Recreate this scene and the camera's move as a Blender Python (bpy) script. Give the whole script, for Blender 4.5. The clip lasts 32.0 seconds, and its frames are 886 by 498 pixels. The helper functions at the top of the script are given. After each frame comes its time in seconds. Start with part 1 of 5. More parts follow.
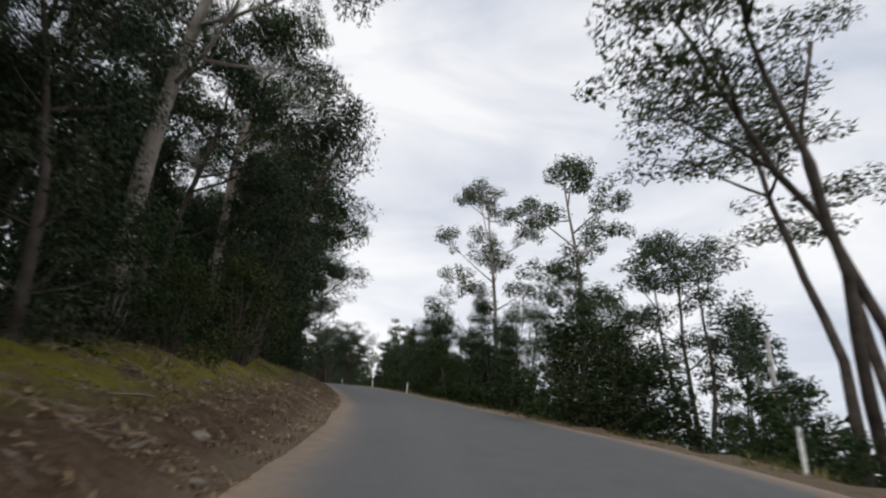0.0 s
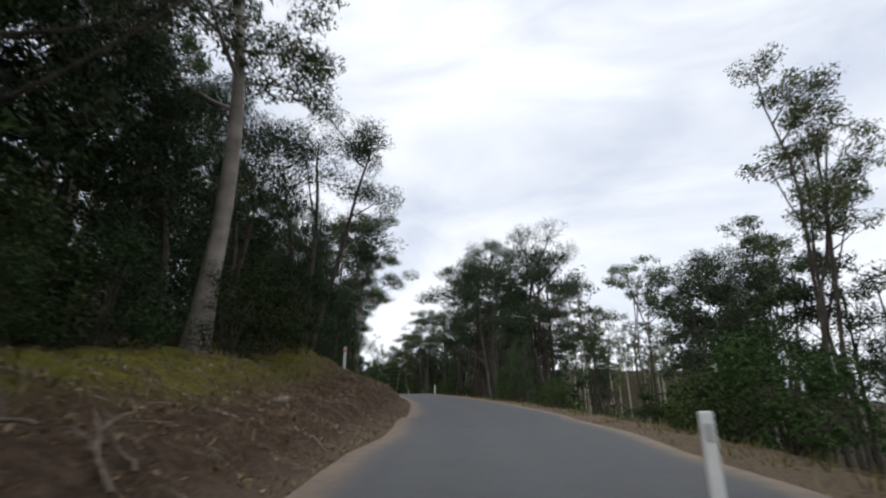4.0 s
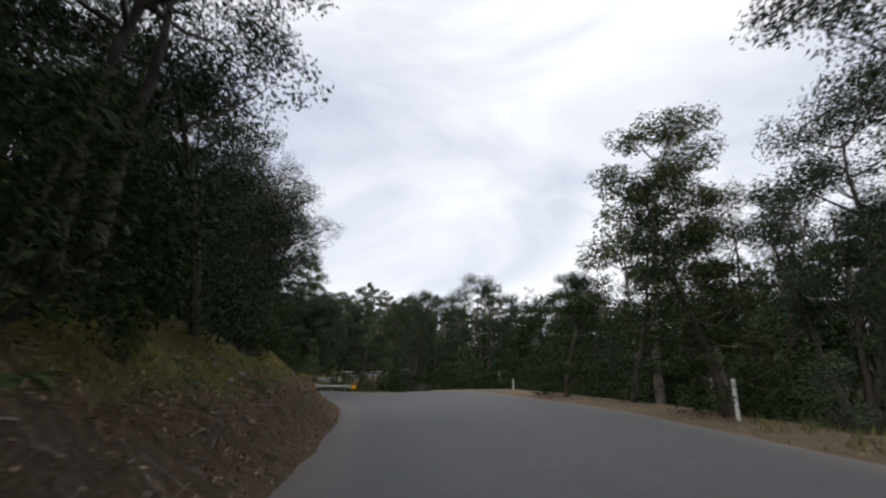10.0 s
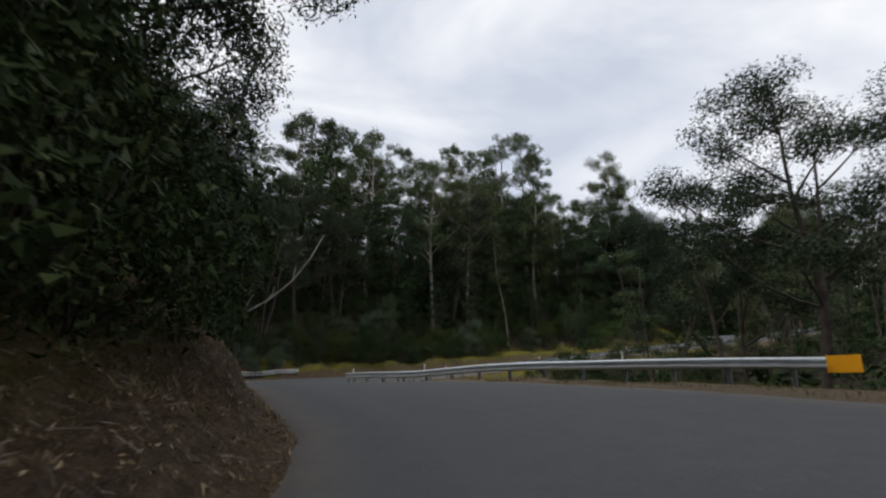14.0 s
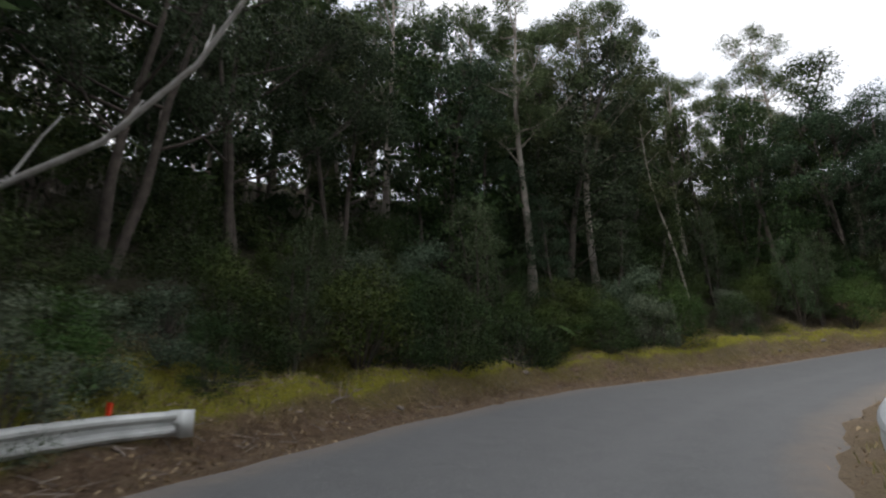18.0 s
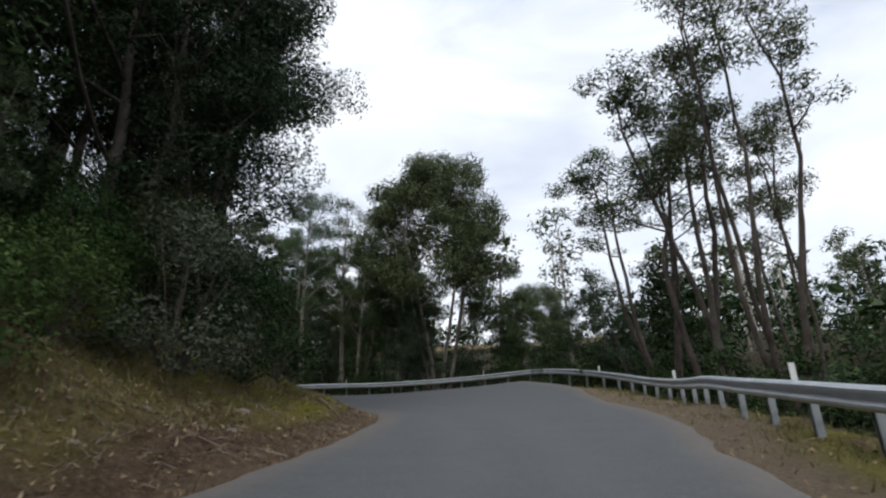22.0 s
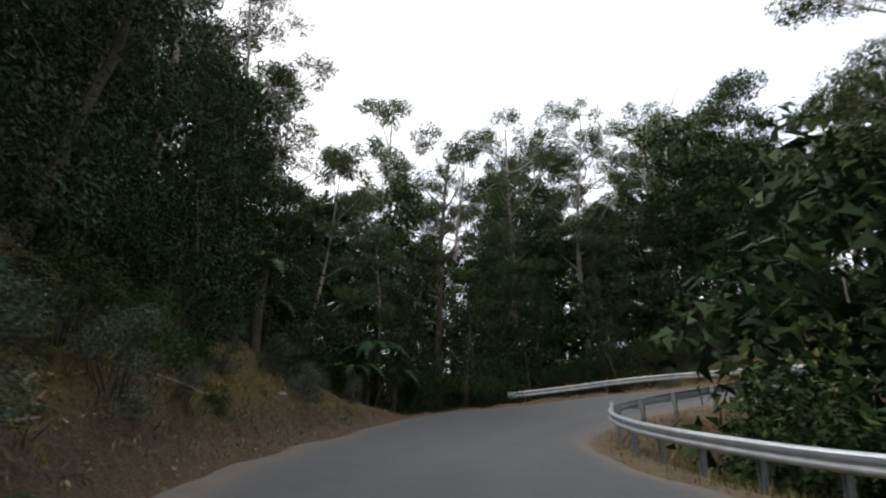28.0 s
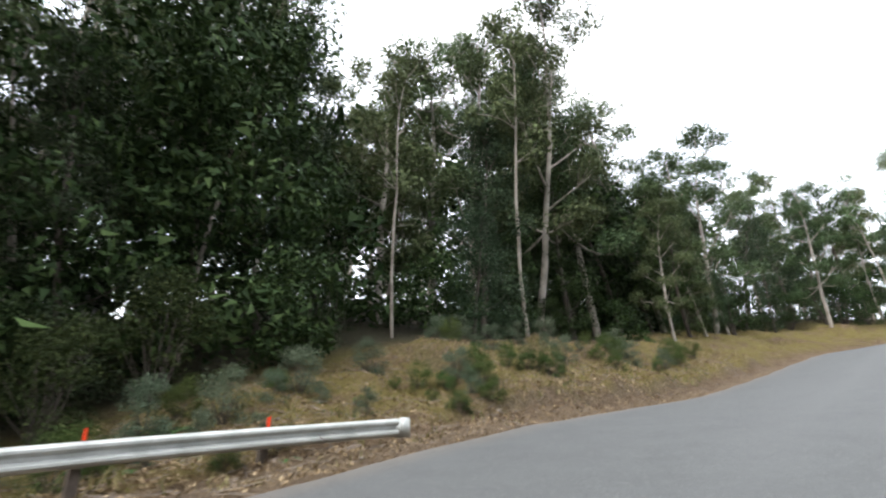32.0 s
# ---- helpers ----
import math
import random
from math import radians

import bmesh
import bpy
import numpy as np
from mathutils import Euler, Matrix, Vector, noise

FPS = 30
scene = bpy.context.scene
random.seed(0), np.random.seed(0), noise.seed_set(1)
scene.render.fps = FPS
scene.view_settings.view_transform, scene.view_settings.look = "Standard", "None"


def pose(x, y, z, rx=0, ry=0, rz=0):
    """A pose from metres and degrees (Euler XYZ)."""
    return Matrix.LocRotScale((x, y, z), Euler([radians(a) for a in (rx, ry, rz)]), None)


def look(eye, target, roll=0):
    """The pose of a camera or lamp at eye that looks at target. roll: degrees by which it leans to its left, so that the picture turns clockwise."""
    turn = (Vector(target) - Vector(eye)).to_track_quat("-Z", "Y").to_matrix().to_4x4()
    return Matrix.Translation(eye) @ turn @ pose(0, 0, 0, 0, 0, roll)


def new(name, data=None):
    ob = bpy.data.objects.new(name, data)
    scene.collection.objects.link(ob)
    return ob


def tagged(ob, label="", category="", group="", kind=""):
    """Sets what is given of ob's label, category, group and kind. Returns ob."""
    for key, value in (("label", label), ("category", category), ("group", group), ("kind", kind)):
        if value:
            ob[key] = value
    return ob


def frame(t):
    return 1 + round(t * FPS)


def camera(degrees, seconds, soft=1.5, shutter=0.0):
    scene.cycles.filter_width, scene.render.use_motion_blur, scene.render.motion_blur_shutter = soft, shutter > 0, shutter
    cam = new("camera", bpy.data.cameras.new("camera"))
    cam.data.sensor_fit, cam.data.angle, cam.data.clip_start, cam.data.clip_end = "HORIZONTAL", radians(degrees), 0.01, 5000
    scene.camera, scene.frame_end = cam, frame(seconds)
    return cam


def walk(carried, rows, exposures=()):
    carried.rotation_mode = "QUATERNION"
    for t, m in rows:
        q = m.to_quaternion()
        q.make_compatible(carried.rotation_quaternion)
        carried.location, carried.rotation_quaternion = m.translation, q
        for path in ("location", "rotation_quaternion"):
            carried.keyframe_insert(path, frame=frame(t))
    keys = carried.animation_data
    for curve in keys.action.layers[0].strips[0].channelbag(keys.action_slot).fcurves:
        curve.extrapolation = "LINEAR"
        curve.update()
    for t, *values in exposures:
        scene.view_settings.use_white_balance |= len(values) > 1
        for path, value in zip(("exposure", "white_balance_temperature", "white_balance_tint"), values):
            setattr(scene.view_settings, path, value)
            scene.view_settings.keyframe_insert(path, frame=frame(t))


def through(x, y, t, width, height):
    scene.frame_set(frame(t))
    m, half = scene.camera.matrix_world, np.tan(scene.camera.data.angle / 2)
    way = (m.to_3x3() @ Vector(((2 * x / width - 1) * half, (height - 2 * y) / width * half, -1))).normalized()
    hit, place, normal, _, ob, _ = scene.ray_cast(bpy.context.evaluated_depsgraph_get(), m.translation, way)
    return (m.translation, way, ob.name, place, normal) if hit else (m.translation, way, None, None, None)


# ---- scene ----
cam = camera(80.2, 32.0, soft=2.2, shutter=0.15)
PATH = [
    (0, (0.000, 0.000, 1.100), (0.001, 1.862, 1.830), 3.6),
    (0.5, (-0.652, 11.410, 2.567), (-0.797, 13.267, 3.296), 2.7),
    (1, (-2.101, 22.550, 3.999), (-2.357, 24.394, 4.728), 1.5),
    (1.5, (-4.045, 33.144, 5.381), (-4.381, 34.976, 6.110), 0.5),
    (2, (-6.172, 43.235, 6.701), (-6.567, 45.057, 7.426), -0.2),
    (2.5, (-8.271, 52.763, 7.936), (-8.714, 54.576, 8.656), -1.1),
    (3, (-10.357, 62.064, 9.088), (-10.851, 63.867, 9.800), -1.2),
    (3.5, (-12.551, 71.133, 10.175), (-13.113, 72.925, 10.863), -0.7),
    (4, (-14.881, 79.855, 11.177), (-15.446, 81.654, 11.842), -0.1),
    (4.5, (-17.265, 88.345, 12.063), (-17.864, 90.140, 12.711), 0.5),
    (5, (-19.856, 96.718, 12.858), (-20.542, 98.484, 13.499), 1.2),
    (5.5, (-22.962, 105.030, 13.625), (-23.755, 106.749, 14.269), 1.8),
    (6, (-26.749, 113.313, 14.403), (-27.565, 115.021, 15.051), 1.8),
    (6.5, (-30.855, 121.535, 15.199), (-31.690, 123.237, 15.837), 1.2),
    (7, (-34.777, 129.734, 16.000), (-35.630, 131.432, 16.623), 0.5),
    (7.5, (-38.282, 137.834, 16.738), (-39.153, 139.530, 17.343), -0.5),
    (8, (-41.963, 145.414, 17.334), (-42.879, 147.092, 17.920), -2.0),
    (8.5, (-45.630, 152.600, 17.807), (-46.562, 154.275, 18.379), -2.7),
    (9, (-49.439, 159.392, 18.246), (-50.429, 161.026, 18.835), -2.0),
    (9.5, (-53.397, 165.846, 18.685), (-54.407, 167.467, 19.278), -0.9),
    (10, (-57.482, 171.972, 19.103), (-58.554, 173.555, 19.689), 0.4),
    (10.5, (-61.804, 177.566, 19.494), (-62.938, 179.108, 20.071), 1.6),
    (11, (-66.479, 182.676, 19.870), (-67.677, 184.172, 20.442), 2.5),
    (11.5, (-71.336, 187.567, 20.237), (-72.606, 189.006, 20.796), 2.6),
    (12, (-76.079, 192.197, 20.575), (-77.438, 193.560, 21.119), 2.4),
    (12.5, (-80.600, 196.221, 20.842), (-82.049, 197.495, 21.370), 1.9),
    (13, (-84.955, 199.487, 20.994), (-86.508, 200.639, 21.504), 1.4),
    (13.5, (-89.269, 202.289, 21.045), (-90.966, 203.224, 21.540), 1.3),
    (14, (-93.469, 204.626, 21.097), (-95.260, 205.369, 21.586), 0.8),
    (14.5, (-97.273, 206.214, 21.224), (-99.124, 206.787, 21.717), -0.2),
    (15, (-101.211, 206.959, 21.406), (-103.109, 207.350, 21.903), -0.6),
    (15.5, (-105.037, 206.995, 21.614), (-106.957, 207.226, 22.126), -1.3),
    (16, (-109.093, 207.094, 21.830), (-111.021, 207.201, 22.352), -1.5),
    (16.5, (-113.406, 207.139, 21.996), (-115.337, 207.257, 22.501), -1.7),
    (17, (-117.809, 207.305, 22.069), (-119.728, 207.595, 22.552), -1.9),
    (17.5, (-122.036, 208.089, 22.082), (-123.892, 208.663, 22.560), -1.9),
    (18, (-125.786, 209.939, 22.098), (-127.532, 210.774, 22.601), -0.6),
    (18.5, (-128.918, 212.764, 22.166), (-130.485, 213.881, 22.712), 0.2),
    (19, (-131.169, 216.138, 22.306), (-132.492, 217.513, 22.907), 0.4),
    (19.5, (-133.082, 219.330, 22.541), (-134.095, 220.930, 23.184), -0.6),
    (20, (-134.532, 223.281, 22.890), (-135.206, 225.040, 23.562), -1.2),
    (20.5, (-135.438, 227.733, 23.327), (-135.825, 229.570, 24.017), -2.2),
    (21, (-135.925, 232.129, 23.800), (-136.183, 233.984, 24.502), -2.5),
    (21.5, (-136.218, 236.225, 24.276), (-136.429, 238.088, 24.972), -2.2),
    (22, (-136.398, 240.298, 24.736), (-136.602, 242.167, 25.416), -1.4),
    (22.5, (-136.398, 244.152, 25.168), (-136.640, 246.027, 25.821), -0.2),
    (23, (-136.275, 247.630, 25.603), (-136.611, 249.496, 26.238), 1.0),
    (23.5, (-136.598, 251.298, 26.061), (-137.072, 253.142, 26.675), 1.6),
    (24, (-137.580, 254.550, 26.460), (-138.224, 256.350, 27.046), 2.2),
    (24.5, (-139.039, 257.436, 26.760), (-139.887, 259.150, 27.344), 2.4),
    (25, (-141.213, 260.525, 27.027), (-142.326, 262.079, 27.615), 2.2),
    (25.5, (-143.876, 263.308, 27.264), (-145.280, 264.604, 27.855), 1.5),
    (26, (-146.886, 265.544, 27.466), (-148.532, 266.507, 28.069), 0.9),
    (26.5, (-150.058, 266.756, 27.770), (-151.829, 267.443, 28.439), 0.1),
    (27, (-153.324, 267.720, 28.318), (-155.170, 268.170, 29.027), 0.1),
    (27.5, (-156.675, 268.383, 28.879), (-158.574, 268.622, 29.541), 0.7),
    (28, (-160.088, 268.780, 29.234), (-162.019, 268.820, 29.796), 1.4),
    (28.5, (-163.594, 268.881, 29.312), (-165.532, 268.783, 29.797), 1.8),
    (29, (-167.188, 268.936, 29.288), (-169.124, 268.904, 29.789), 1.0),
    (29.5, (-170.679, 269.587, 29.253), (-172.602, 269.722, 29.787), -0.2),
    (30, (-173.737, 270.744, 29.274), (-175.618, 271.124, 29.839), -0.9),
    (30.5, (-176.696, 272.152, 29.430), (-178.454, 272.892, 30.031), -0.0),
    (31, (-179.260, 274.047, 29.748), (-180.792, 275.144, 30.418), -0.2),
    (31.5, (-181.184, 276.446, 30.183), (-182.391, 277.866, 30.910), -1.1),
    (32, (-182.031, 279.386, 30.673), (-182.877, 281.029, 31.438), -2.5),
]
EXPO = [(0, 0.14, 6500, 10), (1, 0.19, 6350, 9.5), (5, 0.34, 6250, 9.5), (7, 0.49, 6250, 9.5), (9, 0.34, 6400, 10.5), (12, 0.19, 6350, 10), (15.5, 0.19, 6500, 10), (17.5, 0.70, 6500, 10), (19.5, 1.00, 6500, 9.5), (21, 0.35, 6150, 8.5), (23, 0.45, 6250, 9), (24.5, 0.65, 6350, 9.5), (26.5, 1.00, 6550, 10.5), (28.5, 1.04, 6500, 9.5), (30, 1.89, 6450, 8.5), (31, 2.10, 6400, 7.5), (32, 1.95, 6400, 7.5)]
walk(cam, [(t, look(eye, target, roll)) for t, eye, target, roll in PATH], EXPO)

# centre of the drive line on the road surface, one point a second
ROAD = [
    (0.0, 0.0, -0.05), (-2.1, 22.5, 2.85), (-6.2, 43.2, 5.55), (-10.4, 62.1, 7.94),
    (-14.9, 79.9, 10.03), (-19.9, 96.7, 11.71), (-26.7, 113.3, 13.25), (-34.8, 129.7, 14.85),
    (-42.0, 145.4, 16.18), (-49.4, 159.4, 17.10), (-57.5, 172.0, 17.95), (-66.5, 182.7, 18.72),
    (-76.1, 192.2, 19.42), (-85.0, 199.5, 19.84), (-93.5, 204.6, 19.95), (-101.2, 207.0, 20.26),
    (-109.1, 207.1, 20.68), (-117.8, 207.3, 20.92), (-125.8, 209.9, 20.95), (-131.2, 216.1, 21.16),
    (-134.5, 223.3, 21.74), (-135.9, 232.1, 22.65), (-136.4, 240.3, 23.59), (-136.3, 247.6, 24.45),
    (-137.6, 254.5, 25.31), (-141.2, 260.5, 25.88), (-146.9, 265.5, 26.32), (-153.3, 267.7, 27.16),
    (-160.1, 268.8, 28.09), (-167.2, 268.9, 28.14), (-173.7, 270.7, 28.12), (-179.3, 274.0, 28.60),
    (-182.0, 279.4, 29.52),
]

# ---- world and light ----
world = bpy.data.worlds.new("overcast_sky")
scene.world = world
world.use_nodes = True
wt = world.node_tree
wt.nodes.clear()


def wn(kind, **sets):
    n = wt.nodes.new(kind)
    for k, v in sets.items():
        n.inputs[k].default_value = v
    return n


sky = wt.nodes.new("ShaderNodeTexSky")
sky.sky_type, sky.sun_disc = "NISHITA", False
sky.sun_elevation, sky.sun_rotation = radians(52), radians(172)
tc = wn("ShaderNodeTexCoord")
mp = wn("ShaderNodeMapping")
mp.inputs["Scale"].default_value = (1.0, 1.0, 2.6)
cloud = wn("ShaderNodeTexNoise", Scale=1.9, Detail=5.0, Roughness=0.52, Distortion=0.6)
ramp = wn("ShaderNodeValToRGB")
ramp.color_ramp.elements[0].position, ramp.color_ramp.elements[0].color = 0.34, (0.70, 0.75, 0.86, 1)
ramp.color_ramp.elements[1].position, ramp.color_ramp.elements[1].color = 0.62, (1.15, 1.15, 1.16, 1)
low = wn("ShaderNodeMix")
low.data_type = "RGBA"
low.inputs["Factor"].default_value = 0.88
gain = wn("ShaderNodeVectorMath")
gain.operation = "SCALE"
gain.inputs["Scale"].default_value = 0.1
bg = wn("ShaderNodeBackground", Strength=0.84)
wo = wn("ShaderNodeOutputWorld")
wt.links.new(tc.outputs["Generated"], mp.inputs["Vector"])
wt.links.new(mp.outputs[0], cloud.inputs["Vector"])
wt.links.new(cloud.outputs["Fac"], ramp.inputs["Fac"])
wt.links.new(sky.outputs[0], gain.inputs[0])
wt.links.new(gain.outputs[0], low.inputs[6])
wt.links.new(ramp.outputs[0], low.inputs[7])
wt.links.new(low.outputs[2], bg.inputs["Color"])
wt.links.new(bg.outputs[0], wo.inputs["Surface"])
sun = new("sun", bpy.data.lights.new("sun", "SUN"))
sun.data.energy, sun.data.angle, sun.data.color = 1.1, radians(25), (1.0, 0.975, 0.93)
sun.matrix_world = pose(0, 0, 60, 38, 0, -8)


# ---- materials ----
def material(name, rough=0.8, metal=0.0, spec=0.3):
    m = bpy.data.materials.new(name)
    m.use_nodes = True
    b = m.node_tree.nodes["Principled BSDF"]
    b.inputs["Roughness"].default_value, b.inputs["Metallic"].default_value = rough, metal
    b.inputs["Specular IOR Level"].default_value = spec
    return m, m.node_tree, b


def node(nt, kind, **sets):
    n = nt.nodes.new(kind)
    for k, v in sets.items():
        n.inputs[k].default_value = v
    return n


def noise_fac(nt, scale, detail=4.0, rough=0.6, coord="Object"):
    c = node(nt, "ShaderNodeTexCoord")
    n = node(nt, "ShaderNodeTexNoise", Scale=scale, Detail=detail, Roughness=rough)
    nt.links.new(c.outputs[coord], n.inputs["Vector"])
    return n.outputs["Fac"]


def ramp_of(nt, fac, stops):
    r = node(nt, "ShaderNodeValToRGB")
    e = r.color_ramp.elements
    while len(e) < len(stops):
        e.new(0.5)
    for el, (p, c) in zip(e, stops):
        el.position, el.color = p, (*c, 1)
    nt.links.new(fac, r.inputs["Fac"])
    return r.outputs["Color"]


def mixed(nt, fac, a, b, kind="MIX"):
    m = node(nt, "ShaderNodeMix")
    m.data_type, m.blend_type = "RGBA", kind
    for v, i in ((fac, 0), (a, 6), (b, 7)):
        if isinstance(v, (int, float)):
            m.inputs[i].default_value = v
        elif isinstance(v, tuple):
            m.inputs[i].default_value = (*v, 1)
        else:
            nt.links.new(v, m.inputs[i])
    return m.outputs[2]


def math_of(nt, op, a, b=0.0, clamp=False):
    m = node(nt, "ShaderNodeMath")
    m.operation, m.use_clamp = op, clamp
    for i, v in enumerate((a, b)):
        if isinstance(v, (int, float)):
            m.inputs[i].default_value = v
        else:
            nt.links.new(v, m.inputs[i])
    return m.outputs[0]


def bump(nt, b, fac, strength=0.4, dist=0.05):
    n = node(nt, "ShaderNodeBump", Strength=strength, Distance=dist)
    nt.links.new(fac, n.inputs["Height"])
    nt.links.new(n.outputs[0], b.inputs["Normal"])


def attr(nt, name):
    a = node(nt, "ShaderNodeAttribute")
    a.attribute_name = name
    return a.outputs["Fac"]


def simple(name, c1, c2, scale=8.0, rough=0.8, metal=0.0, bumps=0.3, dist=0.02, spec=0.3):
    m, nt, b = material(name, rough, metal, spec)
    f = noise_fac(nt, scale)
    nt.links.new(ramp_of(nt, f, [(0.3, c1), (0.7, c2)]), b.inputs["Base Color"])
    if bumps:
        bump(nt, b, noise_fac(nt, scale * 6), bumps, dist)
    return m


def leaf_material(name, dark, mid, light, through=0.07):
    m, nt, b = material(name, 0.55, 0.0, 0.05)
    g = node(nt, "ShaderNodeNewGeometry")
    o = node(nt, "ShaderNodeObjectInfo")
    c = ramp_of(nt, g.outputs["Random Per Island"], [(0.0, dark), (0.5, mid), (0.8, tuple(0.6 * p + 0.4 * q for p, q in zip(mid, light))), (1.0, light)])
    big = noise_fac(nt, 0.5, 2.0)
    c = mixed(nt, math_of(nt, "MULTIPLY", big, 0.16), c, light)
    hsv = node(nt, "ShaderNodeHueSaturation")
    hue = math_of(nt, "ADD", math_of(nt, "MULTIPLY", o.outputs["Random"], 0.06), 0.487)
    nt.links.new(hue, hsv.inputs["Hue"])
    val = math_of(nt, "ADD", math_of(nt, "MULTIPLY", math_of(nt, "FRACT", math_of(nt, "MULTIPLY", o.outputs["Random"], 7.3)), 0.4), 0.82)
    nt.links.new(val, hsv.inputs["Value"])
    nt.links.new(c, hsv.inputs["Color"])
    nt.links.new(hsv.outputs[0], b.inputs["Base Color"])
    t = node(nt, "ShaderNodeBsdfTranslucent")
    nt.links.new(hsv.outputs[0], t.inputs["Color"])
    mx = node(nt, "ShaderNodeMixShader", Fac=through)
    nt.links.new(b.outputs[0], mx.inputs[1])
    nt.links.new(t.outputs[0], mx.inputs[2])
    nt.links.new(mx.outputs[0], nt.nodes["Material Output"].inputs["Surface"])
    return m


M_GUM = leaf_material("gum_leaves", (0.032, 0.041, 0.018), (0.068, 0.088, 0.038), (0.14, 0.162, 0.078))
M_BLACKWOOD = leaf_material("blackwood_leaves", (0.012, 0.019, 0.011), (0.036, 0.05, 0.027), (0.085, 0.11, 0.06))
M_SHRUB = leaf_material("shrub_leaves", (0.011, 0.017, 0.007), (0.025, 0.038, 0.014), (0.075, 0.095, 0.034))
M_WATTLE = leaf_material("wattle_leaves", (0.026, 0.038, 0.018), (0.048, 0.066, 0.032), (0.11, 0.132, 0.07))
M_PALE = leaf_material("grey_green_leaves", (0.035, 0.045, 0.027), (0.075, 0.095, 0.06), (0.16, 0.185, 0.125))
M_GREEN = leaf_material("fresh_green_leaves", (0.022, 0.034, 0.01), (0.05, 0.073, 0.02), (0.1, 0.125, 0.038))
M_FERN = leaf_material("fern_fronds", (0.022, 0.042, 0.015), (0.042, 0.078, 0.026), (0.09, 0.13, 0.045))
M_GRASS = leaf_material("dry_grass", (0.08, 0.085, 0.03), (0.16, 0.15, 0.055), (0.31, 0.26, 0.13))
M_LITTER = leaf_material("leaf_litter", (0.05, 0.032, 0.02), (0.19, 0.122, 0.07), (0.38, 0.28, 0.185), 0.05)
M_PALEBARK = simple("pale_gum_bark", (0.15, 0.125, 0.10), (0.34, 0.30, 0.26), 1.2, 0.85, 0, 0.4)
M_DARKBARK = simple("dark_bark", (0.035, 0.028, 0.023), (0.10, 0.082, 0.068), 2.5, 0.95, 0, 0.6)
M_GREYBARK = simple("weathered_wood", (0.26, 0.24, 0.22), (0.48, 0.46, 0.43), 2.0, 0.9, 0, 0.4)
M_STEEL = simple("galvanised_steel", (0.46, 0.49, 0.52), (0.60, 0.63, 0.66), 3.0, 0.42, 0.75, 0.1, 0.004)
M_OLDSTEEL = simple("weathered_steel", (0.36, 0.37, 0.35), (0.58, 0.59, 0.57), 2.2, 0.6, 0.45, 0.15, 0.004)
M_TWIG = simple("dead_twigs", (0.09, 0.07, 0.055), (0.27, 0.22, 0.18), 4.0, 0.9, 0, 0)
M_POSTSTEEL = simple("rail_post_steel", (0.22, 0.24, 0.25), (0.36, 0.38, 0.39), 4.0, 0.6, 0.5, 0.1, 0.004)
M_TIMBER = simple("dark_timber_post", (0.07, 0.055, 0.045), (0.15, 0.12, 0.1), 5.0, 0.9)
M_WHITE = simple("white_plastic", (0.66, 0.66, 0.63), (0.80, 0.80, 0.77), 6.0, 0.5, 0, 0.05)
M_RED = simple("red_reflector", (0.72, 0.05, 0.02), (0.85, 0.08, 0.03), 9.0, 0.25, 0, 0)
M_ORANGE = simple("orange_board", (0.85, 0.36, 0.01), (0.92, 0.43, 0.02), 3.0, 0.4, 0, 0)
M_ROCK = simple("rock", (0.11, 0.09, 0.07), (0.29, 0.245, 0.2), 3.0, 0.95, 0, 0.8)


def asphalt():
    m, nt, b = material("worn_asphalt", 0.74, 0, 0.4)
    fine = noise_fac(nt, 60, 6)
    c = ramp_of(nt, fine, [(0.3, (0.048, 0.05, 0.051)), (0.7, (0.122, 0.125, 0.126))])
    wide = noise_fac(nt, 0.22, 3)
    mid = noise_fac(nt, 1.6, 5, 0.7)
    c = mixed(nt, math_of(nt, "MULTIPLY", math_of(nt, "SUBTRACT", math_of(nt, "MULTIPLY", mid, 4.0), 1.7, True), 0.42), c, (0.046, 0.047, 0.048))
    spots = math_of(nt, "SUBTRACT", math_of(nt, "MULTIPLY", noise_fac(nt, 14, 4, 0.7), 9.0), 5.2, True)
    c = mixed(nt, math_of(nt, "MULTIPLY", spots, 0.7), c, (0.17, 0.167, 0.162))
    stones = math_of(nt, "SUBTRACT", math_of(nt, "MULTIPLY", noise_fac(nt, 34, 3, 0.6), 9.0), 5.4, True)
    c = mixed(nt, math_of(nt, "MULTIPLY", stones, 0.75), c, (0.2, 0.197, 0.19))
    c = mixed(nt, math_of(nt, "MULTIPLY", wide, 0.5), c, (0.088, 0.09, 0.091))
    c = mixed(nt, attr(nt, "wheel"), c, (0.108, 0.11, 0.111))
    dust = math_of(nt, "MULTIPLY", attr(nt, "dust"), noise_fac(nt, 3.0, 5), True)
    c = mixed(nt, dust, c, (0.26, 0.19, 0.13))
    nt.links.new(c, b.inputs["Base Color"])
    bump(nt, b, math_of(nt, "ADD", fine, math_of(nt, "MULTIPLY", mid, 0.5)), 0.5, 0.015)
    return m


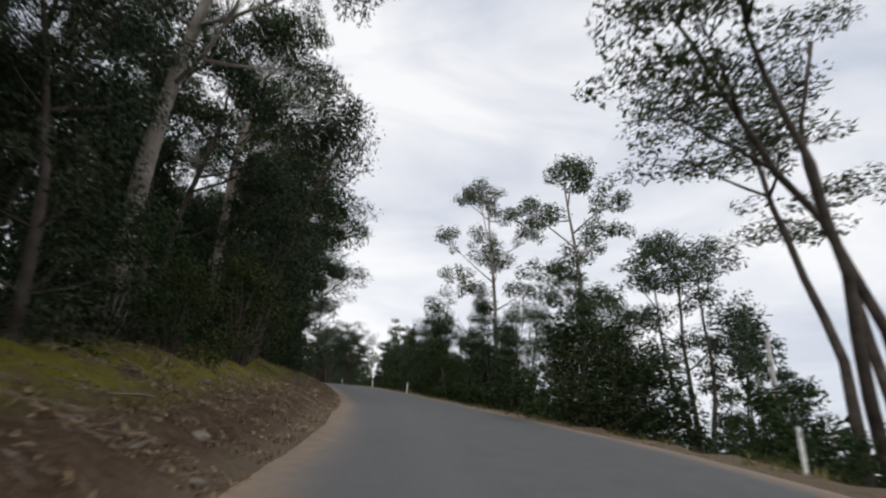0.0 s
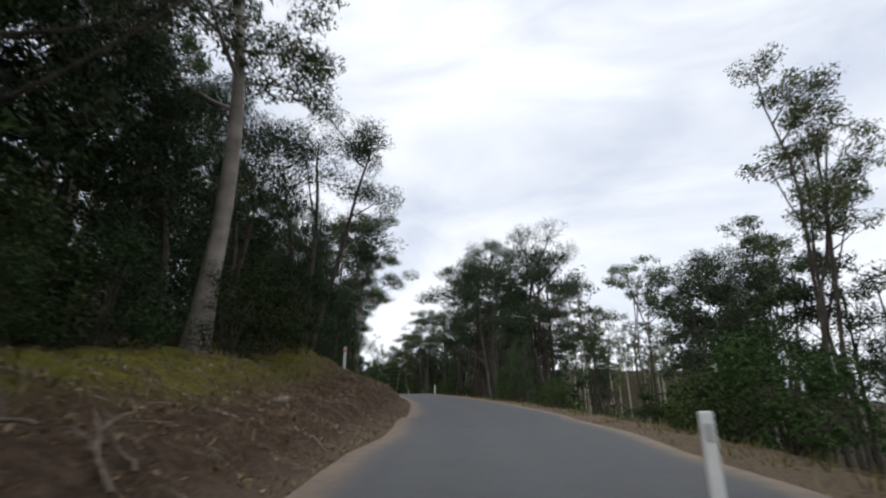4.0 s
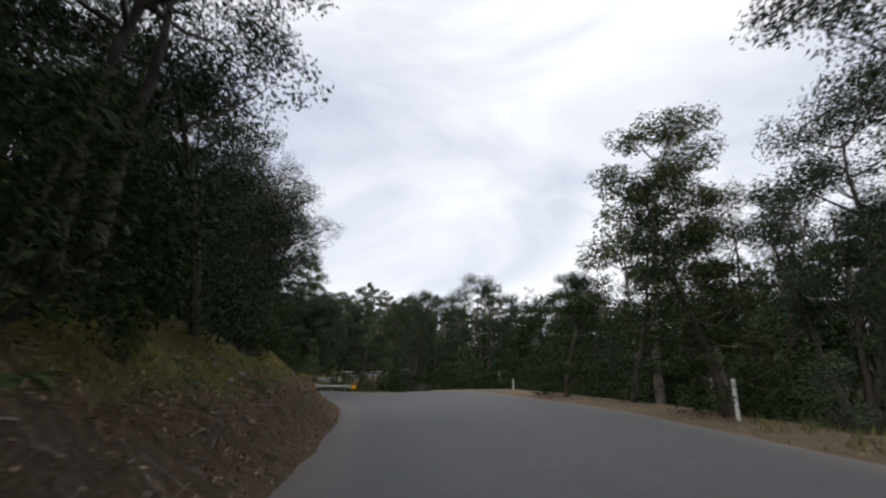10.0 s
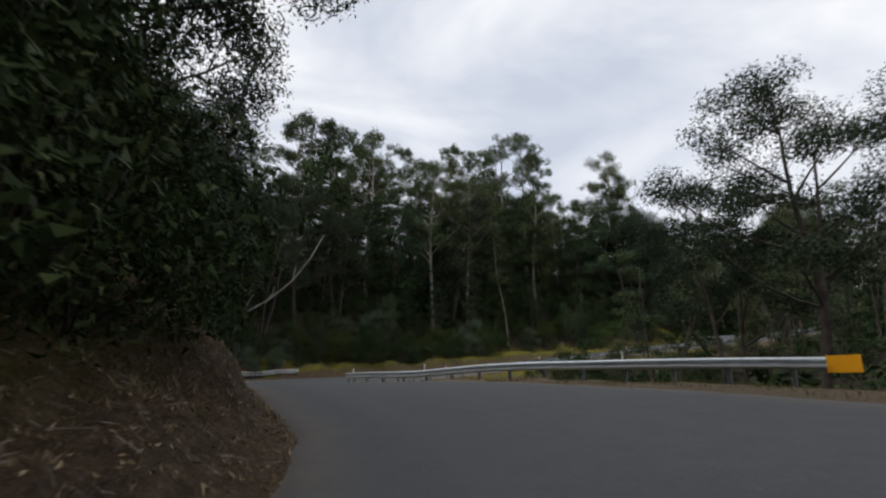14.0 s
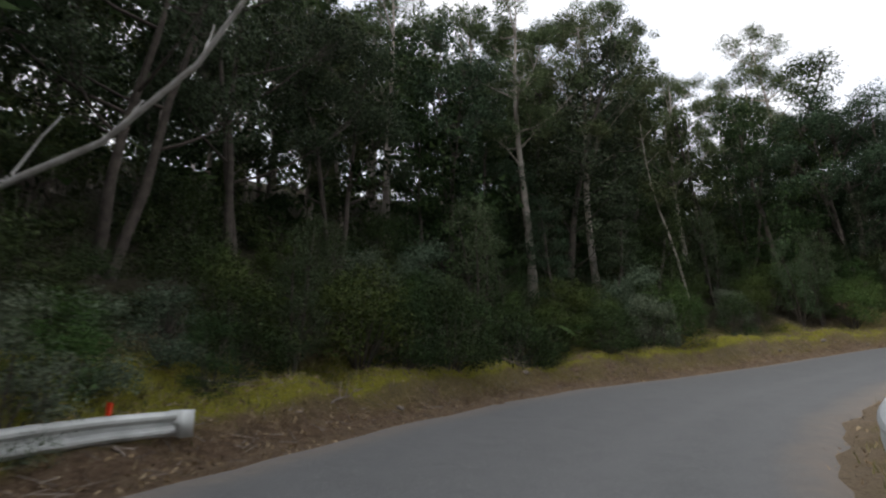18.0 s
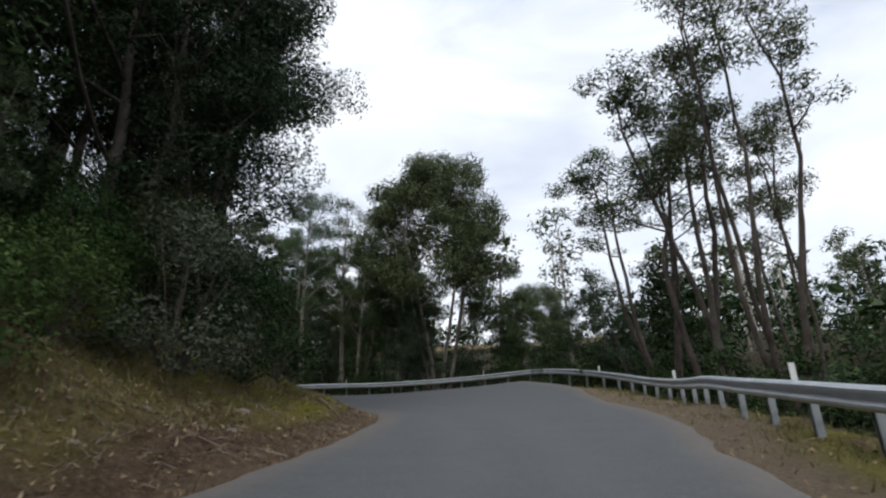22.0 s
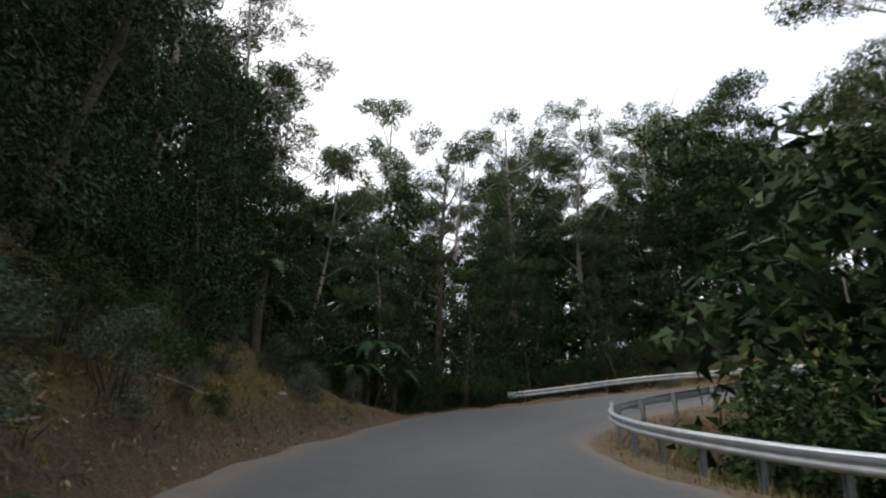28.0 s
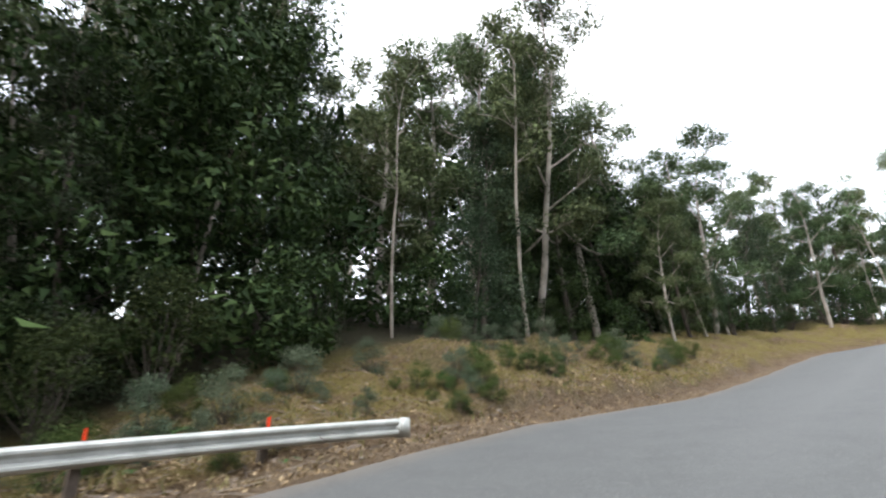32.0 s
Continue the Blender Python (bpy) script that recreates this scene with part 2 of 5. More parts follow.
def earth():
    m, nt, b = material("forest_floor", 0.95, 0, 0.15)
    f1, f2, f3 = noise_fac(nt, 0.6, 5), noise_fac(nt, 5.0, 6, 0.7), noise_fac(nt, 22, 5, 0.7)
    f4 = noise_fac(nt, 1.9, 6, 0.75)
    c = ramp_of(nt, f2, [(0.3, (0.05, 0.033, 0.022)), (0.46, (0.13, 0.085, 0.053)), (0.6, (0.21, 0.145, 0.092)), (0.74, (0.38, 0.29, 0.20))])
    c = mixed(nt, math_of(nt, "MULTIPLY", f1, 0.6), c, (0.165, 0.105, 0.066))
    # darker mottling where f4 runs high
    dark_mottle = math_of(nt, "SUBTRACT", math_of(nt, "MULTIPLY", f4, 5.0), 2.6, True)
    c = mixed(nt, math_of(nt, "MULTIPLY", dark_mottle, 0.75), c, (0.045, 0.033, 0.022))
    pale = math_of(nt, "SUBTRACT", math_of(nt, "MULTIPLY", noise_fac(nt, 34, 3, 0.6), 9.0), 5.3, True)
    c = mixed(nt, math_of(nt, "MULTIPLY", pale, 0.6), c, (0.42, 0.33, 0.24))
    mo = ramp_of(nt, f3, [(0.3, (0.13, 0.135, 0.016)), (0.7, (0.36, 0.325, 0.04))])
    k2 = math_of(nt, "SUBTRACT", math_of(nt, "MULTIPLY", math_of(nt, "ADD", f1, f4), 4.0), 3.1, True)
    k = math_of(nt, "MULTIPLY", attr(nt, "moss"), k2, True)
    c = mixed(nt, k, c, mo)
    geo = node(nt, "ShaderNodeNewGeometry")
    sep = node(nt, "ShaderNodeSeparateXYZ")
    nt.links.new(geo.outputs["Normal"], sep.inputs[0])
    steep = math_of(nt, "SUBTRACT", math_of(nt, "MULTIPLY", math_of(nt, "SUBTRACT", 1.0, sep.outputs["Z"]), 4.5), 0.6, True)
    clay = ramp_of(nt, f3, [(0.3, (0.055, 0.042, 0.03)), (0.55, (0.16, 0.125, 0.088)), (0.75, (0.33, 0.275, 0.21))])
    c = mixed(nt, math_of(nt, "MULTIPLY", math_of(nt, "MULTIPLY", steep, math_of(nt, "MULTIPLY", f1, 1.5), True), math_of(nt, "SUBTRACT", 1.0, k, True)), c, clay)
    gr = ramp_of(nt, f3, [(0.3, (0.20, 0.15, 0.10)), (0.7, (0.40, 0.31, 0.215))])
    c = mixed(nt, attr(nt, "gravel"), c, gr)
    # the floor turns darker with distance past the bank and the verge
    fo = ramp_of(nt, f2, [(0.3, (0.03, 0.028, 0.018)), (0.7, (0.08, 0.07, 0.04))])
    c = mixed(nt, attr(nt, "dark_floor"), c, fo)
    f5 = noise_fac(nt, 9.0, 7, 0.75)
    # shade of the hollows put into the colour: near black where f5 dips
    hollow_shade = math_of(nt, "SUBTRACT", 3.3, math_of(nt, "MULTIPLY", f5, 7.5), True)
    c = mixed(nt, math_of(nt, "MULTIPLY", hollow_shade, 0.5), c, (0.018, 0.013, 0.009))
    nt.links.new(c, b.inputs["Base Color"])
    bump(nt, b, math_of(nt, "ADD", math_of(nt, "ADD", f2, f4), math_of(nt, "ADD", math_of(nt, "MULTIPLY", f3, 0.6), f5)), 1.0, 0.2)
    return m


M_ASPHALT, M_EARTH = asphalt(), earth()

# ---- the line of the road ----
R0 = [Vector(p) for p in ROAD]
for k in range(1, 5):  # the road goes on behind the start
    R0.insert(0, R0[0] + Vector((0.6, -22.0, -2.6)))
# and on past the end, up the hill and then bending right
R0 += [Vector(q) for q in [(-181.3, 285.2, 30.50), (-180.0, 291.2, 31.45), (-178.4, 297.2, 32.40), (-176.8, 303.2, 33.50), (-175.0, 309.2, 34.70), (-172.8, 315.2, 35.85)]]
heading = -0.36
p = R0[-1]
for k in range(12):
    heading -= (0.25, 0.35, 0.3, 0.15, 0.0)[min(k, 4)]
    p = p + Vector((-math.sin(heading) * 6.2, math.cos(heading) * 6.2, (0.9, 0.6, 0.4, 0.3)[min(k, 3)]))
    R0.append(p)
T_FIRST = -4.0
SUB = 12
RP, RT = [], []
for i in range(1, len(R0) - 2):
    a, b, c, d = R0[i - 1 : i + 3]
    for j in range(SUB):
        u = j / SUB
        RP.append(0.5 * (2 * b + (c - a) * u + (2 * a - 5 * b + 4 * c - d) * u * u + (3 * b - a - 3 * c + d) * u**3))
        RT.append(T_FIRST + i + u)
RP, RT = np.array(RP), np.array(RT)
for _ in range(3):
    RP[1:-1, 2] = 0.25 * RP[:-2, 2] + 0.5 * RP[1:-1, 2] + 0.25 * RP[2:, 2]
TG = np.gradient(RP[:, :2], axis=0)
TG /= np.linalg.norm(TG, axis=1)[:, None]
NR = np.stack([TG[:, 1], -TG[:, 0]], 1)  # to the right of the way
PACE = np.gradient(np.r_[0, np.cumsum(np.linalg.norm(np.diff(RP[:, :2], axis=0), axis=1))])  # metres from point to point
GRADE = np.gradient(RP[:, 2]) / PACE

# distance from the line to the edge of the seal, by seconds along it
E_L = np.array([-4, 1.3, 0, 1.3, 1.5, 1.8, 2.5, 2.1, 3.5, 2.1, 5.5, 1.2, 6.5, 0.9, 8, 1.6, 9.5, 1.5, 11.5, 1.1, 14.5, 1.2, 16.5, 1.2, 17.5, 2.4, 18, 3.3, 18.6, 4.5, 19.2, 5.3, 19.9, 5.8, 20.4, 5.6, 21.2, 5.0, 22.3, 4.3, 23.5, 2.8, 24.2, 1.8, 25.4, 0.7, 27, 0.9, 27.7, 1.3, 29, 3, 30, 4.6, 31, 6.2, 32, 5.6, 33, 5.1, 34, 5.0, 35, 4.4, 36, 4.0, 38, 3.6, 60, 3]).reshape(-1, 2)
E_R = np.array([-4, 6, 0.5, 6.4, 1, 5.2, 2, 4.3, 3.5, 3.2, 5, 3.7, 6.5, 4.3, 7.9, 3.0, 9.5, 4.1, 10.1, 5.3, 11, 6.9, 12, 7.2, 13, 7.6, 14, 7.8, 15, 7.4, 16.5, 5.8, 17.5, 3, 18.3, 1.4, 20, 1.8, 22.4, 1.9, 23, 2.5, 24, 4.6, 24.5, 6.8, 25, 10.2, 25.5, 11.8, 26, 10.3, 26.5, 8.8, 27.5, 6.6, 28.5, 5.2, 29.5, 3.7, 30.4, 1.5, 31, 1.1, 60, 2.5]).reshape(-1, 2)
# the bank beside the left edge: height, width, slope of the hill above it
BANK = np.array([-4, 1, 3, .15, 0, 1, 3, .15, 1.5, .9, 3, .15, 3.5, .8, 3, .15, 5.5, 1.9, 4.5, .22, 6.5, 1.2, 4, .22, 7.5, 1, 3.5, .25, 9, 1.6, 3.5, .3, 10.5, 1.6, 2.8, .35, 12, 1.6, 3.0, .4]).reshape(-1, 4)
BANK = np.vstack([BANK, np.array([13.4, .7, 3.0, .3, 14.4, .9, 3, .3, 15.0, 1.6, 3, .4, 15.4, 3.2, 3.4, .5, 15.9, 3.0, 3.2, .4, 16.25, .8, 3, .1, 16.5, -1.5, 4, -.02, 17.9, -1.5, 4, .3, 18.5, .5, 2, .55, 19.2, .85, 1.1, .55, 20, 1.0, 1.0, .6, 22, 1.1, 1.1, .6, 22.8, .95, 1.6, .55, 23.3, .8, 3, .5]).reshape(-1, 4)])
BANK = np.vstack([BANK, np.array([24.3, .8, 3.2, .55, 25.2, 1.2, 3, .6, 26.3, 2.0, 2.8, .6, 27, 2.6, 2.8, .6, 28.5, 2.8, 3, .5, 29.6, 2.2, 3, .3, 30.3, 1.5, 3, .15, 30.7, .5, 3, .1, 31, -1, 4, -.03, 31.9, -.7, 4, .08, 32.9, .7, 3.5, .25, 33.9, 1.6, 3.5, .35, 36, 1.4, 3, .3, 60, 1.4, 4, .3]).reshape(-1, 4)])

# cross fall of the seal: positive where the right side is higher
FALL = np.array([-4, 0, 9.5, 0, 10.5, .03, 11.5, .06, 12.5, .085, 15.3, .085, 16.5, .05, 17.3, 0, 18.5, -.03, 20, -.03, 21, 0, 22.2, .01, 23, .025, 23.6, .035, 24.2, .05, 24.8, .1, 25.4, .145, 26, .125, 26.6, .095, 27.2, .045, 28, -.01, 29.3, -.03, 30, -.03, 31.5, -.03, 32.3, -.06, 33.5, -.06, 35, 0, 60, 0]).reshape(-1, 2)


def fall(t):
    return np.interp(t, FALL[:, 0], FALL[:, 1])


def left_edge(t):
    return np.interp(t, E_L[:, 0], E_L[:, 1])


def right_edge(t):
    return np.interp(t, E_R[:, 0], E_R[:, 1])


def smooth01(u):
    u = np.clip(u, 0, 1)
    return u * u * (3 - 2 * u)


def fbm(x, y, scale, octaves=4, seed=0):
    """Cheap rolling relief from rotated sines."""
    out, amp, r = 0.0, 1.0, np.random.RandomState(seed)
    for _ in range(octaves):
        for _ in range(3):
            a, ph = r.uniform(0, 6.28, 2)
            out = out + amp / 3 * np.sin((x * math.cos(a) + y * math.sin(a)) * 6.28 / scale + ph + 1.7 * np.sin((x * math.sin(a) - y * math.cos(a)) * 4.1 / scale))
        amp, scale = amp * 0.5, scale * 0.47
    return out


def nearest(x, y):
    """For places: seconds along the road, distance to its right, height of the road there."""
    x, y = np.asarray(x, float).ravel(), np.asarray(y, float).ravel()
    t, d, z = np.empty(len(x)), np.empty(len(x)), np.empty(len(x))
    for i in range(0, len(x), 4000):
        k = slice(i, i + 4000)
        dx, dy = x[k, None] - RP[:, 0], y[k, None] - RP[:, 1]
        n = (dx * dx + dy * dy).argmin(1)
        m = np.arange(len(n))
        on = np.clip(dx[m, n] * TG[n, 0] + dy[m, n] * TG[n, 1], -0.55 * PACE[n], 0.55 * PACE[n])
        t[k], z[k] = RT[n] + on / (PACE[n] * SUB), RP[n, 2] + GRADE[n] * on
        side = dx[m, n] * NR[n, 0] + dy[m, n] * NR[n, 1]
        d[k] = np.sign(side) * np.hypot(dx[m, n], dy[m, n])
    return t, d, z


def profile(t, d):
    """Height over the road, and what covers the ground: moss, gravel, darker floor farther out."""
    el, er = left_edge(t), right_edge(t)
    hb, wb, ml = (np.interp(t, BANK[:, 0], BANK[:, k]) for k in (1, 2, 3))
    hb = hb * (1 + 0.22 * np.sin(t * 5.1) * np.cos(t * 2.3 + 1) + 0.12 * np.sin(t * 13.7))
    ul, ur = -d - el, d - er
    lead = np.interp(t, [30.9, 31.6, 33.7, 34.3], [0, 1.3, 1.3, 0])
    ul = np.where(ul > 0, np.maximum(ul - lead, 0.001), ul)
    left = hb * (0.42 * smooth01((ul - 0.45) / 0.9) + 0.58 * smooth01((ul - 0.9) / wb)) + ml * np.maximum(ul - wb * 0.8 - np.interp(t, [18.3, 19, 22.6, 23.3], [0, 2.4, 2.4, 0]), 0) * np.exp(-np.maximum(ul - 30, 0) / 60)
    wide = np.interp(t, [4, 9, 12, 15, 17, 18, 24, 26, 28, 30], [1.5, 1.0, 4.0, 3.6, 1.0, 2.2, 2.3, 1.8, 1.5, 1.3])
    drop = np.interp(t, [-4, 4, 9, 12, 16, 19, 22, 24, 27, 30, 40], [.16, .2, .2, .1, .1, .34, .36, .25, .2, .2, .3])
    right = -0.03 * np.maximum(ur, 0) - drop * np.maximum(ur - wide, 0) * np.exp(-np.maximum(ur - 16, 0) / 40)
    h = np.where(d < 0, np.where(ul > 0, left, -0.07), np.where(ur > 0, right, -0.07))
    h = h + fall(t) * np.clip(d, -el - 0.4, er + wide)
    h = np.where((ul < 0.12) & (ur < 0.12), fall(t) * d - 0.07, h)
    moss = smooth01((ul - 0.5 * wb) / (0.5 * wb + 0.1)) * smooth01((wb + 3.5 - ul) / 2.5) * np.interp(t, [0, 3, 6, 8, 10, 12, 15, 18, 19, 23, 25, 26, 28, 31, 32], [1, 1, .9, .7, .6, 1, .4, .4, .3, .4, .7, .5, .4, .2, .03])
    shelf = smooth01((ul - 0.7) / 0.5) * np.interp(t, [23.2, 23.7, 25.6, 26.2, 27.5], [0, 0.75, 0.8, 0.6, 0.3])
    shelf = np.maximum(shelf, smooth01((ul - 1.3) / 0.4) * smooth01((4.6 - ul) / 1.0) * np.interp(t, [17.9, 18.3, 19.6, 22.3, 23], [0, 1.4, 1.1, 1, 0]))
    shelf = np.maximum(shelf, 0.7 * smooth01((ur - 0.5) / 0.4) * smooth01((3.2 - ur) / 1.0) * np.interp(t, [15, 16, 23, 24], [0, 1, 1, 0]))
    moss = np.maximum(moss, 1.25 * shelf)
    gravel = np.maximum(smooth01((wide * np.interp(t, [17.5, 18.5, 23, 24], [1, 0.3, 0.3, 1]) + 0.5 - ur) / 0.5) * (ur > -0.5), np.interp(t, [0, 8, 11, 16, 24, 27], [0.8, 0.8, 0.3, 0.2, 0.3, 0.4]) * smooth01((0.85 - ul) / 0.6) * (ul > -0.5))
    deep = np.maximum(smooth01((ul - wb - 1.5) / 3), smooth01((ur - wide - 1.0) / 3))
    return h, moss, gravel, deep


# ---- ground: one sheet, fine round the road and wide beyond ----
def axis(lo, hi, step):
    inner = list(np.arange(lo, hi + step, step))
    out, w = [], step
    a, b = lo, hi
    lows, highs = [], []
    while w < 900:
        w *= 1.35
        a, b = a - w, b + w
        lows.insert(0, a)
        highs.append(b)
    return np.array(lows + inner + highs)


GX, GY = axis(-205, 26, 0.7), axis(-8, 322, 0.7)
XX, YY = np.meshgrid(GX, GY)
gt, gd, gz = nearest(XX, YY)
gh, g_moss, g_gravel, g_deep = (v.reshape(XX.shape) for v in profile(gt, gd))
gt, gd, gz = gt.reshape(XX.shape), gd.reshape(XX.shape), gz.reshape(XX.shape)
far = np.abs(gd)
Z = gz + gh
seal = (-gd < left_edge(gt) + 0.2) & (gd < right_edge(gt) + 0.2)
Z = Z + np.where(seal, 0, 1) * (0.10 * fbm(XX, YY, 3.1, 4, 5) * smooth01((far - 2) / 3) + 0.5 * fbm(XX, YY, 19, 3, 8) * smooth01((far - 9) / 10))
Z = Z + smooth01((far - 90) / 500) * (45 * fbm(XX, YY, 900, 3, 3) - 20)
keep = smooth01((far - 9) / 8)
for _ in range(40):
    A = Z.copy()
    A[1:-1, 1:-1] = 0.25 * (Z[:-2, 1:-1] + Z[2:, 1:-1] + Z[1:-1, :-2] + Z[1:-1, 2:])
    Z = Z + keep * (A - Z)


def grid_mesh(name, xx, yy, zz, attrs):
    ny, nx = xx.shape
    me = bpy.data.meshes.new(name)
    co = np.stack([xx, yy, zz], -1).reshape(-1, 3).astype(np.float32)
    i = np.arange(nx * ny).reshape(ny, nx)
    q = np.stack([i[:-1, :-1], i[:-1, 1:], i[1:, 1:], i[1:, :-1]], -1).reshape(-1, 4)
    me.vertices.add(len(co))
    me.vertices.foreach_set("co", co.ravel())
    me.loops.add(q.size)
    me.loops.foreach_set("vertex_index", q.ravel().astype(np.int32))
    me.polygons.add(len(q))
    me.polygons.foreach_set("loop_start", np.arange(0, q.size, 4, dtype=np.int32))
    me.polygons.foreach_set("use_smooth", np.ones(len(q), dtype=bool))
    for key, val in attrs.items():
        a = me.attributes.new(key, "FLOAT", "POINT")
        a.data.foreach_set("value", val.ravel().astype(np.float32))
    me.update(calc_edges=True)
    return me


ground = new("ground", grid_mesh("ground", XX, YY, Z, {"moss": g_moss, "gravel": g_gravel, "dark_floor": g_deep}))
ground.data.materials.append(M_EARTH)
tagged(ground, "leaf-littered forest ground with mossy cut banks", "ground", kind="structure")


def ground_z(x, y):
    """Height of the ground sheet."""
    i = np.clip(np.searchsorted(GX, x) - 1, 0, len(GX) - 2)
    j = np.clip(np.searchsorted(GY, y) - 1, 0, len(GY) - 2)
    u, v = (x - GX[i]) / (GX[i + 1] - GX[i]), (y - GY[j]) / (GY[j + 1] - GY[j])
    return (1 - v) * ((1 - u) * Z[j, i] + u * Z[j, i + 1]) + v * ((1 - u) * Z[j + 1, i] + u * Z[j + 1, i + 1])


def spot(t, d):
    """The place at a distance to the right of the road line, by seconds along it."""
    n = int(np.argmin(np.abs(RT - t)))
    return RP[n, 0] + NR[n, 0] * d, RP[n, 1] + NR[n, 1] * d, RP[n, 2]


# ---- the cut bank beside the left edge: broken earth over the ground sheet ----
def relief(x, y):
    """Lumps, ledges and hollows of the broken earth."""
    big, small = np.abs(fbm(x, y, 1.9, 3, 21)), np.abs(fbm(x, y, 0.8, 2, 22))
    return 0.2 * np.minimum(big, 0.9) + 0.1 * small - 0.07


def bank_z(x, y, t, u, base):
    """Height of the bank's surface, u metres past the left edge of the seal."""
    rise = smooth01((u - 0.15) / 0.8) * smooth01((6.0 - u) / 1.6)
    high = np.clip(0.35 + 0.4 * np.interp(t, BANK[:, 0], BANK[:, 1]), 0.25, 1.2)
    return base + 0.02 + rise * high * relief(x, y)


BANK_END = 36.5
b_len = np.r_[0, np.cumsum(np.linalg.norm(np.diff(RP[:, :2], axis=0), axis=1))]
b_t = np.interp(np.arange(np.interp(-1.6, RT, b_len), np.interp(BANK_END, RT, b_len), 0.24), b_len, RT)
b_x, b_y, b_r = (np.interp(b_t, RT, RP[:, k]) for k in range(3))
b_nx, b_ny = np.interp(b_t, RT, NR[:, 0]), np.interp(b_t, RT, NR[:, 1])
b_u = np.r_[-0.05, 0.1, np.arange(0.25, 4.0, 0.2), 4.3, 4.7, 5.2, 5.8, 6.4]
b_d = -(left_edge(b_t)[:, None] + b_u)
BX, BY = b_x[:, None] + b_nx[:, None] * b_d, b_y[:, None] + b_ny[:, None] * b_d
b_tt = b_t[:, None] + 0 * b_d
b_h, b_moss, b_gravel, b_deep = profile(b_tt, b_d)
b_base = np.maximum(b_r[:, None] + b_h + 0.10 * fbm(BX, BY, 3.1, 4, 5) * smooth01((np.abs(b_d) - 2) / 3), ground_z(BX, BY))
BZ = bank_z(BX, BY, b_tt, b_u + 0 * b_d, b_base)
BZ[:, 0] = b_r - fall(b_t) * (left_edge(b_t) - 0.05) - 0.12
BZ[:, -1] -= 0.25
bank = new("cut_bank", grid_mesh("cut_bank", BX, BY, BZ, {"moss": b_moss, "gravel": b_gravel, "dark_floor": b_deep}))
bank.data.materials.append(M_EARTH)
tagged(bank, "broken earth bank with moss and litter beside the road", "bank", kind="structure")


def surface_z(x, y, side):
    """Height of what lies on top: the bank to the left of the road, else the ground."""
    z = ground_z(x, y)
    if side > 0:
        return z
    t, d, r = nearest(x, y)
    u = -d - left_edge(t)
    base = np.maximum(r + profile(t, d)[0] + 0.10 * fbm(x, y, 3.1, 4, 5) * smooth01((np.abs(d) - 2) / 3), z)
    return np.where((u > 0.1) & (u < 6) & (t < BANK_END), bank_z(x, y, t, u, base), z)


# ---- road ----
across = np.r_[0, np.linspace(0, 1, 25), 1]
skirt = np.r_[-1, np.zeros(25), 1]
el, er = left_edge(RT), right_edge(RT)
wob = 0.12 * fbm(RT * 9, RT * 0, 4.0, 3, 2)
dd = (-el + wob)[:, None] * (1 - across) + (er + 0.8 * wob)[:, None] * across
dd = dd + 0.35 * skirt
rx, ry = RP[:, 0, None] + NR[:, 0, None] * dd, RP[:, 1, None] + NR[:, 1, None] * dd
rz = RP[:, 2, None] + 0.02 + fall(RT)[:, None] * dd - 0.16 * np.abs(skirt)
wheel = np.maximum(np.exp(-((dd + 0.7) / 0.35) ** 2), np.exp(-((dd - 0.75) / 0.35) ** 2)) * 0.35
dust = np.maximum(smooth01((0.12 - across) / 0.12), smooth01((across - 0.9) / 0.1)) * np.ones_like(dd) * np.interp(RT, [9, 10, 27, 29, 30, 31], [1.7, 0.6, 0.5, 0.9, 0.7, 0.4])[:, None]
road = new("road", grid_mesh("road", rx, ry, rz + 0 * dd, {"wheel": wheel, "dust": dust}))
road.data.materials.append(M_ASPHALT)
tagged(road, "worn grey asphalt road without markings", "road", kind="structure")


# ---- building helpers ----
def mesh_from(name, verts, faces, mat, smooth=True):
    me = bpy.data.meshes.new(name)
    me.from_pydata([tuple(v) for v in verts], [], faces)
    if smooth:
        me.polygons.foreach_set("use_smooth", [True] * len(me.polygons))
    me.materials.append(mat)
    return me


def tri_mesh(name, co, mat):
    """A mesh of loose triangles from an array n x 3 x 3."""
    me = bpy.data.meshes.new(name)
    n = len(co)
    me.vertices.add(3 * n)
    me.vertices.foreach_set("co", co.astype(np.float32).ravel())
    me.loops.add(3 * n)
    me.loops.foreach_set("vertex_index", np.arange(3 * n, dtype=np.int32))
    me.polygons.add(n)
    me.polygons.foreach_set("loop_start", np.arange(0, 3 * n, 3, dtype=np.int32))
    me.update(calc_edges=True)
    me.materials.append(mat)
    return me


def thing(name, x, y, z, label, category, group="", turn=0.0):
    ob = new(name)
    ob.empty_display_size = 0.2
    ob.matrix_world = pose(x, y, z, 0, 0, turn)
    return tagged(ob, label, category, group)


def part_of(name, me, parent, label=""):
    ob = new(name, me)
    ob.parent = parent
    return tagged(ob, label) if label else ob


